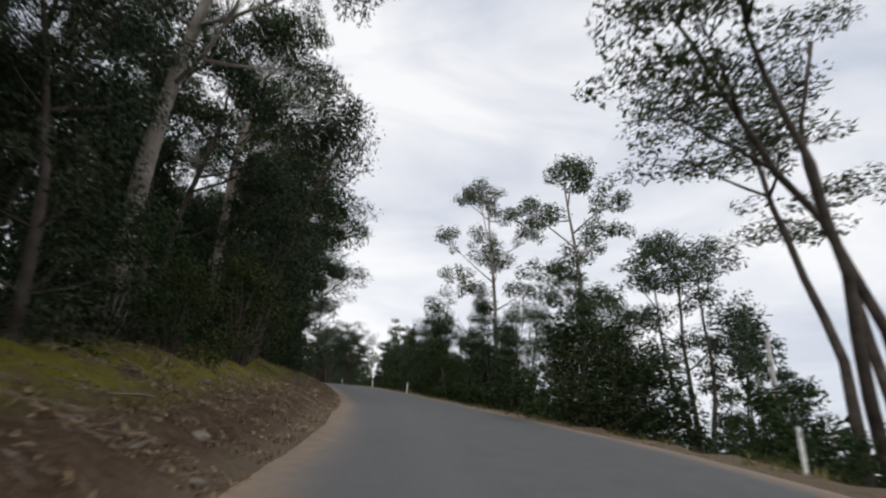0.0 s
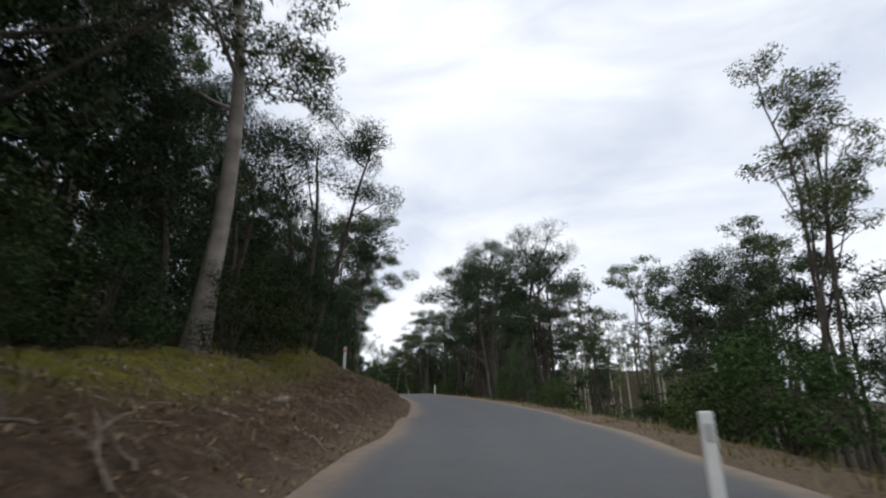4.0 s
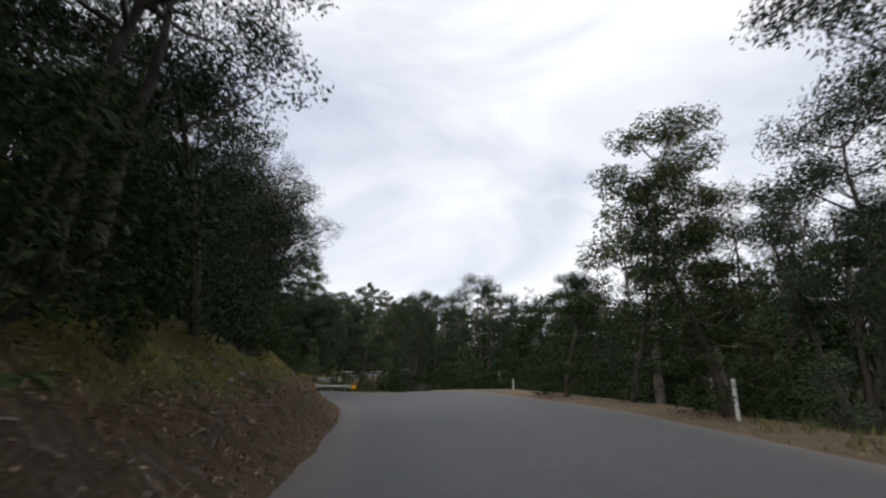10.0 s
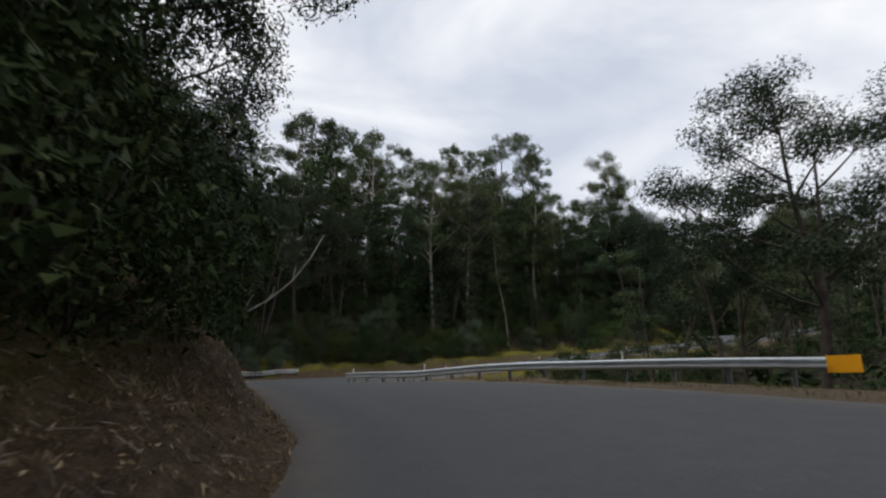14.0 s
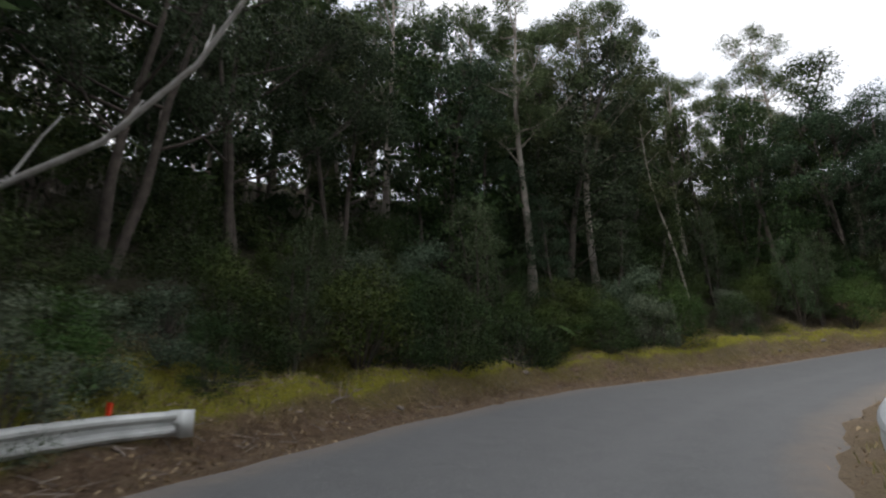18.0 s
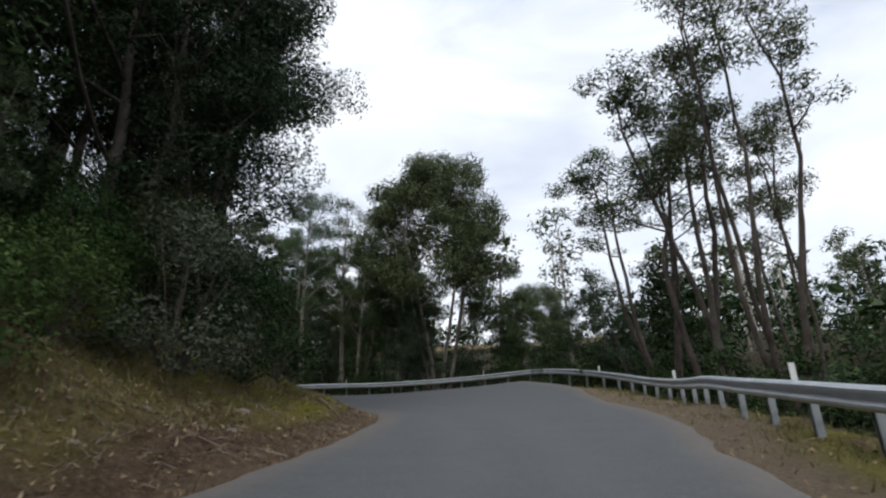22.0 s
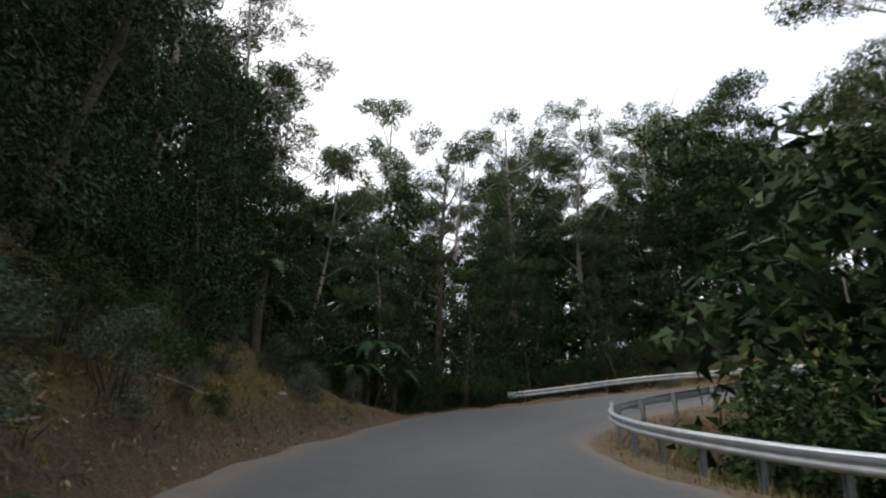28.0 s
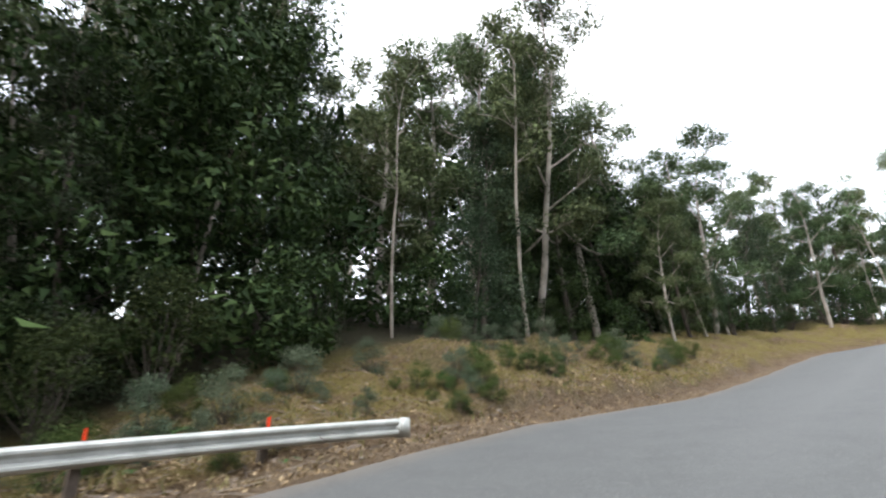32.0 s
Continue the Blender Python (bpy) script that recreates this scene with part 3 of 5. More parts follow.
class Tubes:
    """Gathers tapered tubes into one mesh."""

    def __init__(self):
        self.v, self.f = [], []

    def add(self, pts, radii, sides=6):
        pts = [np.array(p, float) for p in pts]
        base = len(self.v)
        side = np.array([1.0, 0.2, 0.1])
        for i, (p, r) in enumerate(zip(pts, radii)):
            d = pts[min(i + 1, len(pts) - 1)] - pts[max(i - 1, 0)]
            d = d / (np.linalg.norm(d) + 1e-9)
            a = side - d * (side @ d)
            a /= np.linalg.norm(a) + 1e-9
            b = np.cross(d, a)
            for k in range(sides):
                th = 2 * math.pi * k / sides
                self.v.append(p + r * (math.cos(th) * a + math.sin(th) * b))
        for i in range(len(pts) - 1):
            for k in range(sides):
                q = base + i * sides
                self.f.append((q + k, q + (k + 1) % sides, q + sides + (k + 1) % sides, q + sides + k))
        self.f.append(tuple(base + (len(pts) - 1) * sides + k for k in range(sides)))

    def mesh(self, name, mat):
        return mesh_from(name, self.v, self.f, mat)


def limb(rng, start, way, length, bend=0.25, up=0.15, n=5):
    pts, d = [np.array(start, float)], np.array(way, float)
    for _ in range(n):
        d = d + rng.normal(0, bend, 3) + np.array([0, 0, up])
        d /= np.linalg.norm(d)
        pts.append(pts[-1] + d * length / n)
    return pts


def leaves(rng, centres, radii, count, size, flat=0.75, droop=0.5, slim=0.34, shell=0.45, core=0, bulk=1.0):
    """Leaf blades round clump centres: slim triangles, denser towards the outside of each clump."""
    out = []
    for c, r in zip(centres, radii):
        n = max(8, int(count * (r / np.mean(radii)) ** 2))
        v = rng.normal(size=(n, 3))
        v /= np.linalg.norm(v, axis=1)[:, None]
        v[:, 2] = np.where(v[:, 2] < 0, v[:, 2] * 0.7, v[:, 2])
        rad = r * (shell + (1 - shell) * rng.random(n) ** 0.6)
        lump = 1 + 0.28 * np.sin(v[:, 0] * 5 + c[0] * 3) * np.cos(v[:, 1] * 4 + c[1] * 5)
        p = np.array(c) + v * (rad * lump)[:, None] * np.array([1, 1, flat])
        face = 0.9 * v + rng.normal(0, 0.5, (n, 3)) + np.array([0, 0, 0.3])
        face /= np.linalg.norm(face, axis=1)[:, None]
        way = rng.normal(size=(n, 3)) + v * 0.4 + np.array([0, 0, -droop])
        way -= face * (way * face).sum(1)[:, None]
        way /= np.linalg.norm(way, axis=1)[:, None] + 1e-9
        wide = np.cross(face, way)
        wide /= np.linalg.norm(wide, axis=1)[:, None] + 1e-9
        s = size * rng.uniform(0.6, 1.35, n)
        tip = p + way * s[:, None]
        half = wide * (s * slim * 0.5)[:, None]
        out.append(np.stack([p - half + way * (s * 0.15)[:, None], p + half, tip], 1))
        if core:  # inner foliage as big blades, added to block sky and light in the clump
            q = np.clip(rng.normal(0, 0.2, (core, 3)), -0.35, 0.35)
            w = np.clip(rng.normal(0, 0.26, (core, 3, 3)), -0.42, 0.42)
            out.append(np.array(c) + r * (q[:, None, :] + w * bulk) * np.array([1, 1, flat]))
    return np.concatenate(out)


def along(stem, f):
    """The point at a share of a stem's length."""
    q = min(max(f, 0.0), 0.999) * (len(stem) - 1)
    i = int(q)
    return stem[i] + (stem[i + 1] - stem[i]) * (q - i)


def lobed(rng, tb, stems, lobes, per, lobe_r, clump_r, limb_r, fine):
    """Limbs from the stems to the lobes of a crown and twigs to the clumps in them; gives the clumps."""
    cs, rs = [], []
    for c in lobes:
        best = None
        for st in stems:
            for f in np.linspace(0.3, 0.97, 12):
                a = along(st, f)
                flat = math.hypot(c[0] - a[0], c[1] - a[1])
                miss = abs(c[2] - a[2] - 0.75 * flat) + 0.55 * flat
                if best is None or miss < best[0]:
                    best = (miss, a)
        a = best[1]
        mid = (a + c) / 2 + np.array([0, 0, -0.12 * np.linalg.norm(c - a)]) + rng.normal(0, 0.06 * np.linalg.norm(c - a), 3)
        pts = [a * (1 - u) ** 2 + 2 * mid * u * (1 - u) + c * u * u for u in np.linspace(0, 1, 5)]
        tb.add(pts, np.linspace(limb_r, limb_r * 0.3, 5), 5 if fine else 3)
        for _ in range(per):
            v = rng.normal(size=3)
            v /= np.linalg.norm(v)
            v[2] = abs(v[2]) if rng.random() < 0.75 else v[2]
            p = c + lobe_r * rng.uniform(0.55, 1.05) * v * np.array([1, 1, 0.72])
            s = pts[3] if rng.random() < 0.5 else pts[4]
            tb.add([s, (s + p) / 2 + rng.normal(0, 0.1, 3), p], [limb_r * 0.28, limb_r * 0.2, limb_r * 0.08], 4 if fine else 3)
            cs.append(p)
            rs.append(clump_r * rng.uniform(0.7, 1.3))
    return cs, rs


def tree_meshes(kind, seed, lod=0):
    """Trunk and crown meshes of one tree, about its true size, standing on the origin."""
    rng = np.random.RandomState(seed)
    tb, cs, rs = Tubes(), [], []
    fine = lod == 0
    if kind == "gum":
        h = rng.uniform(21, 25)
        r0 = h * 0.0125
        lean = rng.normal(0, 0.035, 2)
        n = 9
        trunk = [np.array([lean[0] * z + 0.25 * math.sin(z * 0.3 + seed), lean[1] * z + 0.2 * math.cos(z * 0.25 + seed), z]) for z in np.linspace(-0.4, h * 0.88, n)]
        tb.add(trunk, [r0 * (1.35 if i == 0 else 1 - 0.82 * i / (n - 1)) for i in range(n)], 8)
        lobes = [trunk[-1] + np.array([0, 0, h * 0.05])]
        for k in range(12):
            f = 0.44 + 0.52 * k / 11
            th = k * 2.4 + rng.uniform(-0.5, 0.5)
            rr = h * 0.165 * math.sin(math.pi * (f - 0.36) / 0.72) ** 0.7 * rng.uniform(0.6, 1.15)
            lobes.append(along(trunk, f) + np.array([rr * math.cos(th), rr * math.sin(th), h * 0.05]))
        cs, rs = lobed(rng, tb, [trunk], lobes, 8, h * 0.066, h * 0.03, r0 * 0.3, fine)
        crown = leaves(rng, cs, rs, (270, 120, 58)[lod], (0.155, 0.245, 0.38)[lod], 0.9, 0.6, 0.38)
        return tb.mesh("gum_trunk", M_PALEBARK), tri_mesh("gum_crown", crown, M_GUM), h
    if kind == "blackwood":
        h = rng.uniform(12.5, 15)
        r0 = h * 0.012
        stems = []
        for s in range(rng.randint(2, 4)):
            th0 = s * 2.2 + rng.uniform(-0.4, 0.4)
            stems.append(limb(rng, (0.25 * math.cos(th0), 0.25 * math.sin(th0), -0.3), (0.11 * math.cos(th0), 0.11 * math.sin(th0), 1), h * 0.8, 0.06, 0.1, 8))
            tb.add(stems[-1], np.linspace(r0, r0 * 0.25, 9), 7)
        lobes = [along(stems[0], 0.99)]
        for k in range(16):
            u = k / 15
            th = k * 2.4 + rng.uniform(-0.5, 0.5)
            rr = h * 0.27 * math.sqrt(max(0.05, 1 - ((u - 0.32) / 0.74) ** 2)) * rng.uniform(0.55, 1.05)
            lobes.append(np.array([rr * math.cos(th), rr * math.sin(th), h * (0.36 + 0.53 * u)]))
        cs, rs = lobed(rng, tb, stems, lobes, 8, h * 0.09, h * 0.05, r0 * 0.36, fine)
        crown = leaves(rng, cs, rs, (200, 95, 48)[lod], (0.125, 0.2, 0.33)[lod], 0.85, 0.15, 0.45)
        return tb.mesh("blackwood_trunk", M_DARKBARK), tri_mesh("blackwood_crown", crown, M_BLACKWOOD), h
    if kind == "lacy":
        h = rng.uniform(15, 17)
        stems = []
        for s in range(3):
            th0 = s * 2.1 + rng.uniform(-0.4, 0.4)
            stems.append(limb(rng, (0.2 * math.cos(th0), 0.2 * math.sin(th0), -0.3), (0.2 * math.cos(th0), 0.2 * math.sin(th0), 1), h * rng.uniform(0.7, 0.85), 0.16, 0.12, 9))
            tb.add(stems[-1], np.linspace(0.2, 0.05, 10), 7)
        lobes = [along(st, 0.99) for st in stems]
        for k in range(22):
            u = k / 21
            th = k * 2.4 + rng.uniform(-0.5, 0.5)
            rr = h * 0.3 * math.sqrt(max(0.08, 1 - ((u - 0.3) / 0.76) ** 2)) * rng.uniform(0.5, 1.1)
            lobes.append(np.array([rr * math.cos(th), rr * math.sin(th), h * (0.42 + 0.5 * u)]))
        cs, rs = lobed(rng, tb, stems, lobes, 9, h * 0.08, h * 0.036, 0.085, fine)
        crown = leaves(rng, cs, rs, (75, 50, 30)[lod], (0.115, 0.17, 0.27)[lod], 0.85, 0.3, 0.42)
        return tb.mesh("lacy_trunk", M_DARKBARK), tri_mesh("lacy_crown", crown, M_BLACKWOOD), h
    if kind == "sapling":
        h = rng.uniform(10, 13)
        trunk = limb(rng, (0, 0, -0.2), (rng.normal(0, 0.06), rng.normal(0, 0.06), 1), h, 0.045, 0.03, 9)
        tb.add(trunk, np.linspace(0.085, 0.02, 10), 6)
        for k in range(11):
            i = 5 + k % 5
            th = rng.uniform(0, 6.28)
            br = limb(rng, trunk[i], (math.cos(th), math.sin(th), 0.7), rng.uniform(0.7, 1.7), 0.2, 0.1, 3)
            tb.add(br, np.linspace(0.03, 0.01, 4), 4)
            cs.append(br[-1])
            rs.append(rng.uniform(0.5, 0.85))
        cs.append(trunk[-1])
        rs.append(0.7)
        crown = leaves(rng, cs, rs, (200, 130, 80)[lod], (0.2, 0.27, 0.36)[lod], 0.65, 0.4, 0.38)
        return tb.mesh("sapling_trunk", M_PALEBARK), tri_mesh("sapling_crown", crown, M_GUM), h
    if kind == "wattle":
        h = rng.uniform(6.5, 8.5)
        for s in range(3):
            th0 = s * 2.1 + rng.uniform(-0.4, 0.4)
            trunk = limb(rng, (0.1 * math.cos(th0), 0.1 * math.sin(th0), -0.2), (0.16 * math.cos(th0), 0.16 * math.sin(th0), 1), h * rng.uniform(0.75, 0.98), 0.06, 0.08, 7)
            tb.add(trunk, np.linspace(0.07, 0.018, 8), 6)
            for k in range(12):
                i = 1 + k % 7
                th = rng.uniform(0, 6.28)
                ln = (1.5 - 0.13 * i) * rng.uniform(0.7, 1.2)
                br = limb(rng, trunk[i], (math.cos(th), math.sin(th), 0.9), ln, 0.15, 0.1, 3)
                tb.add(br, np.linspace(0.025, 0.008, 4), 4)
                cs.append(br[-1])
                rs.append(rng.uniform(0.38, 0.62))
            cs.append(trunk[-1])
            rs.append(0.4)
        crown = leaves(rng, cs, rs, (260, 130, 60)[lod], (0.125, 0.19, 0.3)[lod], 1.15, -0.3, 0.32)
        return tb.mesh("wattle_trunk", M_DARKBARK), tri_mesh("wattle_crown", crown, M_WATTLE), h
    if kind in ("shrub", "pale_shrub", "green_bush"):
        h = rng.uniform(2.6, 4.2)
        for k in range(24):
            th, f = k * 2.4, rng.uniform(0.05, 1)
            rr = 1.45 * math.sqrt(1 - (f * 0.92) ** 2) * rng.uniform(0.5, 1.05)
            tip = np.array([rr * math.cos(th), rr * math.sin(th), max(0.2, f * h - 0.2)])
            st = limb(rng, (0.1 * math.cos(th), 0.1 * math.sin(th), -0.15), tip + np.array([0, 0, 0.6]), np.linalg.norm(tip) * 0.9, 0.1, 0.02, 3)
            tb.add(st, np.linspace(0.03, 0.01, 4), 4)
            cs.append(tip)
            rs.append(rng.uniform(0.45, 0.8))
        crown = leaves(rng, cs, rs, (300, 95, 45)[lod], (0.1, 0.195, 0.31)[lod], 0.85, 0.1, 0.45, core=(6, 10, 14)[lod], bulk=(0.4, 0.55, 0.62)[lod])
        leaf = {"shrub": M_SHRUB, "pale_shrub": M_PALE, "green_bush": M_GREEN}[kind]
        return tb.mesh("shrub_stems", M_DARKBARK), tri_mesh("shrub_leaves", crown, leaf), h
    if kind == "umbrella":
        h = rng.uniform(14, 16)
        stems, lobes = [], []
        for s in range(4):
            th0 = s * 1.6 + rng.uniform(-0.5, 0.5)
            stem = limb(rng, (0.3 * math.cos(th0), 0.3 * math.sin(th0), -0.3), (0.1 * math.cos(th0), 0.1 * math.sin(th0), 1), h * rng.uniform(0.78, 0.92), 0.085, 0.12, 10)
            tb.add(stem, np.linspace(0.095, 0.03, 11), 7)
            stems.append(stem)
            for f in (0.66, 0.78, 0.9, 1.0):
                th = th0 + rng.uniform(-1.9, 1.9)
                rr = rng.uniform(0.6, 1.9) * (1.15 - 0.5 * (f - 0.66) / 0.34)
                lobes.append(along(stem, f) + np.array([rr * math.cos(th), rr * math.sin(th), 0.7]))
        cs, rs = lobed(rng, tb, stems, lobes, 6, 0.95, 0.47, 0.04, fine)
        crown = leaves(rng, cs, rs, (135, 80, 45)[lod], (0.135, 0.19, 0.31)[lod], 0.75, 0.15, 0.4)
        return tb.mesh("umbrella_trunk", M_DARKBARK), tri_mesh("umbrella_crown", crown, M_GUM), h
    if kind == "cone":
        h = rng.uniform(13, 15)
        trunk = limb(rng, (0, 0, -0.3), (rng.normal(0, 0.05), rng.normal(0, 0.05), 1), h * 0.95, 0.05, 0.05, 9)
        tb.add(trunk, np.linspace(0.15, 0.025, 10), 7)
        lobes = [trunk[-1]]
        for k in range(15):
            f = 0.2 + 0.76 * k / 14
            th = k * 2.4 + rng.uniform(-0.5, 0.5)
            rr = h * (0.05 + 0.125 * (1 - f) ** 0.7) * rng.uniform(0.6, 1.15)
            lobes.append(along(trunk, f) + np.array([rr * math.cos(th), rr * math.sin(th), 0.3]))
        cs, rs = lobed(rng, tb, [trunk], lobes, 7, h * 0.062, h * 0.036, 0.05, fine)
        crown = leaves(rng, cs, rs, (190, 95, 50)[lod], (0.145, 0.215, 0.33)[lod], 0.95, 0.4, 0.38)
        return tb.mesh("cone_trunk", M_PALEBARK), tri_mesh("cone_crown", crown, M_GUM), h
    if kind == "dome":
        h = rng.uniform(14, 15)
        stems = []
        for s in range(6):
            th0 = s * 1.05 + rng.uniform(-0.25, 0.25)
            sp = 0.1 if s == 0 else rng.uniform(0.2, 0.45)
            stems.append(limb(rng, (0.3 * math.cos(th0), 0.3 * math.sin(th0), -0.4), (sp * math.cos(th0), sp * math.sin(th0), 1), h * (0.86 - 0.3 * sp), 0.05, 0.1, 8))
            tb.add(stems[-1], np.linspace(0.12, 0.035, 9), 7)
        lobes = []
        for k in range(46):
            up = 1 - 1.6 * (k + 0.5) / 46
            th, flat = k * 2.4 + rng.uniform(-0.3, 0.3), math.sqrt(1 - up * up)
            q = rng.uniform(0.78, 1.08)
            lobes.append(np.array([0.235 * h * q * flat * math.cos(th), 0.235 * h * q * flat * math.sin(th), h * (0.55 + 0.38 * q * up)]))
        cs, rs = lobed(rng, tb, stems, lobes, 7, h * 0.075, h * 0.05, 0.04, fine)
        crown = leaves(rng, cs, rs, (340, 150, 58)[lod], (0.145, 0.21, 0.33)[lod], 0.85, 0.4, 0.42)
        return tb.mesh("dome_trunk", M_PALEBARK), tri_mesh("dome_crown", crown, M_GUM), h
    if kind == "thicket":
        h, reach = rng.uniform(9, 12), 1.75
        trunk = limb(rng, (0, 0, -0.3), (rng.normal(0, 0.07), rng.normal(0, 0.07), 1), h * 0.95, 0.06, 0.05, 8)
        tb.add(trunk, np.linspace(0.13, 0.025, 9), 6)
        for k in range(38):
            f = 0.04 + 0.94 * (k + rng.random()) / 38
            i = min(int(f * 8), 7)
            th, rr = k * 2.4 + rng.uniform(-0.6, 0.6), reach * (1 - 0.72 * f**2.2) * rng.uniform(0.35, 1.1)
            tip = trunk[i] + np.array([rr * math.cos(th), rr * math.sin(th), h / 16 + 0.2])
            if k % 2:
                tb.add([trunk[i], (trunk[i] + tip) / 2 + np.array([0, 0, -0.1]), tip], [0.035, 0.025, 0.01], 4)
            cs.append(tip)
            rs.append(rng.uniform(0.5, 0.95))
        crown = leaves(rng, cs, rs, (360, 120, 42)[lod], (0.115, 0.205, 0.35)[lod], 0.85, 0.25, 0.45, core=(6, 10, 14)[lod], bulk=(0.4, 0.55, 0.62)[lod])
        return tb.mesh("thicket_trunk", M_DARKBARK), tri_mesh("thicket_crown", crown, M_SHRUB if seed % 2 else M_BLACKWOOD), h
    if kind == "dead":
        h = rng.uniform(17, 22)
        trunk = limb(rng, (0, 0, -0.3), (0.02, 0.02, 1), h, 0.04, 0.02, 9)
        tb.add(trunk, np.linspace(0.3, 0.05, 10), 7)
        bark = M_GREYBARK if seed % 2 else M_DARKBARK
        stem = tb.mesh("dead_trunk", bark)
        tb = Tubes()
        for k in range(13):
            i = 4 + k % 6
            th = rng.uniform(0, 6.28)
            br = limb(rng, trunk[i], (math.cos(th), math.sin(th), 0.9), rng.uniform(1.2, 4.0), 0.25, 0.1, 4)
            tb.add(br, np.linspace(0.09, 0.02, 5), 4)
            tw = limb(rng, br[2], (math.cos(th + 0.8), math.sin(th + 0.8), 0.8), 1.2, 0.2, 0.1, 3)
            tb.add(tw, np.linspace(0.04, 0.012, 4), 4)
        return stem, tb.mesh("dead_branches", bark), h


KINDS = {
    "gum": (5, "gum_tree", "tall eucalyptus with pale smooth trunk and tufted olive crown", "tree"),
    "blackwood": (5, "blackwood_tree", "dark-barked blackwood with rounded dark green crown", "tree"),
    "lacy": (3, "open_crowned_wattle", "dark crooked wattle with open lacy crown and bare limbs", "tree"),
    "umbrella": (3, "forked_wattle_tree", "tall forked wattle with bare stems and flat tufted crown", "tree"),
    "sapling": (4, "gum_sapling", "slender pale-stemmed gum sapling with sparse crown", "tree"),
    "wattle": (4, "wattle", "young feathery grey-green wattle with several stems", "tree"),
    "shrub": (5, "shrub", "dense dark green understorey shrub", "shrub"),
    "pale_shrub": (3, "leafy_shrub", "pale grey-green leafy shrub beside the road", "shrub"),
    "green_bush": (2, "green_bush", "fresh green rounded bush on the bank", "shrub"),
    "thicket": (6, "understorey_tree", "dense dark understorey tree leafy down to the ground", "tree"),
    "cone": (4, "young_gum_tree", "young olive-green gum with foliage from base to tip", "tree"),
    "dome": (2, "spreading_gum_tree", "spreading gum with several pale stems and domed crown", "tree"),
    "dead": (2, "dead_tree", "bare weathered dead tree with broken branches", "tree"),
}
STOCK = {}
SEEDS = {"umbrella": 131, "lacy": 251, "gum": 11, "blackwood": 31, "sapling": 51, "wattle": 71, "shrub": 91, "pale_shrub": 211, "green_bush": 231, "dead": 111, "thicket": 151, "dome": 171, "cone": 191}
for kind, (count, *_) in KINDS.items():
    for lod, tail in enumerate(("", "_mid", "_far")):
        STOCK[kind + tail] = [tree_meshes(kind, SEEDS[kind] + 6 * lod + n, lod) for n in range(count)]

PLANTED = []
LOOSE = []  # undergrowth past the first few hundred shrubs, joined below
COUNT = {}


def plant(kind, x, y, height=None, turn=None, variant=None, sink=0.0, lean=(0.0, 0.0), wide=1.0, label="", near_cam=False):
    """One tree with trunk and crown, rooted in the ground."""
    tt, d, _ = nearest([x], [y])
    free = -d[0] - left_edge(tt[0]) if d[0] < 0 else d[0] - right_edge(tt[0])
    stock = STOCK[kind + ("" if free < 12 or near_cam else "_mid" if free < 22 else "_far")]
    trunk, crown, h = stock[random.randrange(len(stock)) if variant is None else variant % len(stock)]
    _, name, text, category = KINDS[kind]
    s = (height or h * random.uniform(0.8, 1.15)) / h
    COUNT[kind] = COUNT.get(kind, 0) + 1
    if (kind == "shrub" or kind == "thicket" and free > 8) and COUNT[kind] > 290:
        LOOSE.append((kind, x, y, s * wide, random.uniform(0, 6.28), random.randrange(len(STOCK[kind])), free < 14))
        PLANTED.append((x, y, kind))
        return None
    ob = new(name)
    ob.matrix_world = pose(x, y, float(ground_z(x, y)) - sink, lean[0], lean[1], random.uniform(0, 360) if turn is None else turn) @ Matrix.Diagonal((s * wide, s * wide, s, 1))
    tagged(ob, label or text, category, name + " stand")
    part_of("trunk", trunk, ob)
    if crown:
        part_of("crown" if kind != "dead" else "bare_crown", crown, ob)
    PLANTED.append((x, y, kind))
    return ob


def clear_of(x, y, gap):
    return all((x - a) ** 2 + (y - b) ** 2 > gap * gap for a, b, _ in PLANTED)


# open ground below the bend, where only low scrub grows
OPEN = [(-133.5, 280, 5), (-137, 297, 8), (-131, 291, 11), (-124, 310, 14)]


def belt(t0, t1, near, deep, number, mix, gap=1.6, scale=(0.85, 1.15), side=-1):
    """Trees scattered beside the road between two times, from near to deep metres past the edge of the seal."""
    random.seed(int(t0 * 1000 + near * 77 + number * 13 + side * 5))
    kinds, weights = zip(*mix.items())
    done = 0
    for _ in range(number * 6):
        if done >= number:
            break
        t = random.uniform(t0, t1)
        e = float(left_edge(t) if side < 0 else right_edge(t))
        u = near + (deep - near) * random.random() ** 1.25
        x, y, _z = spot(t, side * (e + u))
        tt, d, _ = nearest([x], [y])
        free = -d[0] - left_edge(tt[0]) if d[0] < 0 else d[0] - right_edge(tt[0])
        kind = random.choices(kinds, weights)[0]
        if kind != "shrub" and any((x - a) ** 2 + (y - b) ** 2 < r * r for a, b, r in OPEN):
            continue
        need = {"shrub": 1.4, "pale_shrub": 1.0, "green_bush": 1.0, "thicket": 2.0, "wattle": 1.6, "sapling": 1.6, "blackwood": 5.0, "gum": 4.5}.get(kind, 2.2)
        if free < max(need, near * 0.8 if d[0] * side > 0 else need + 1) or not clear_of(x, y, gap if kind in ("shrub", "pale_shrub", "green_bush") else gap * 1.5):
            continue
        h = STOCK[kind][0][2]
        plant(kind, x, y, h * random.uniform(*scale))
        done += 1


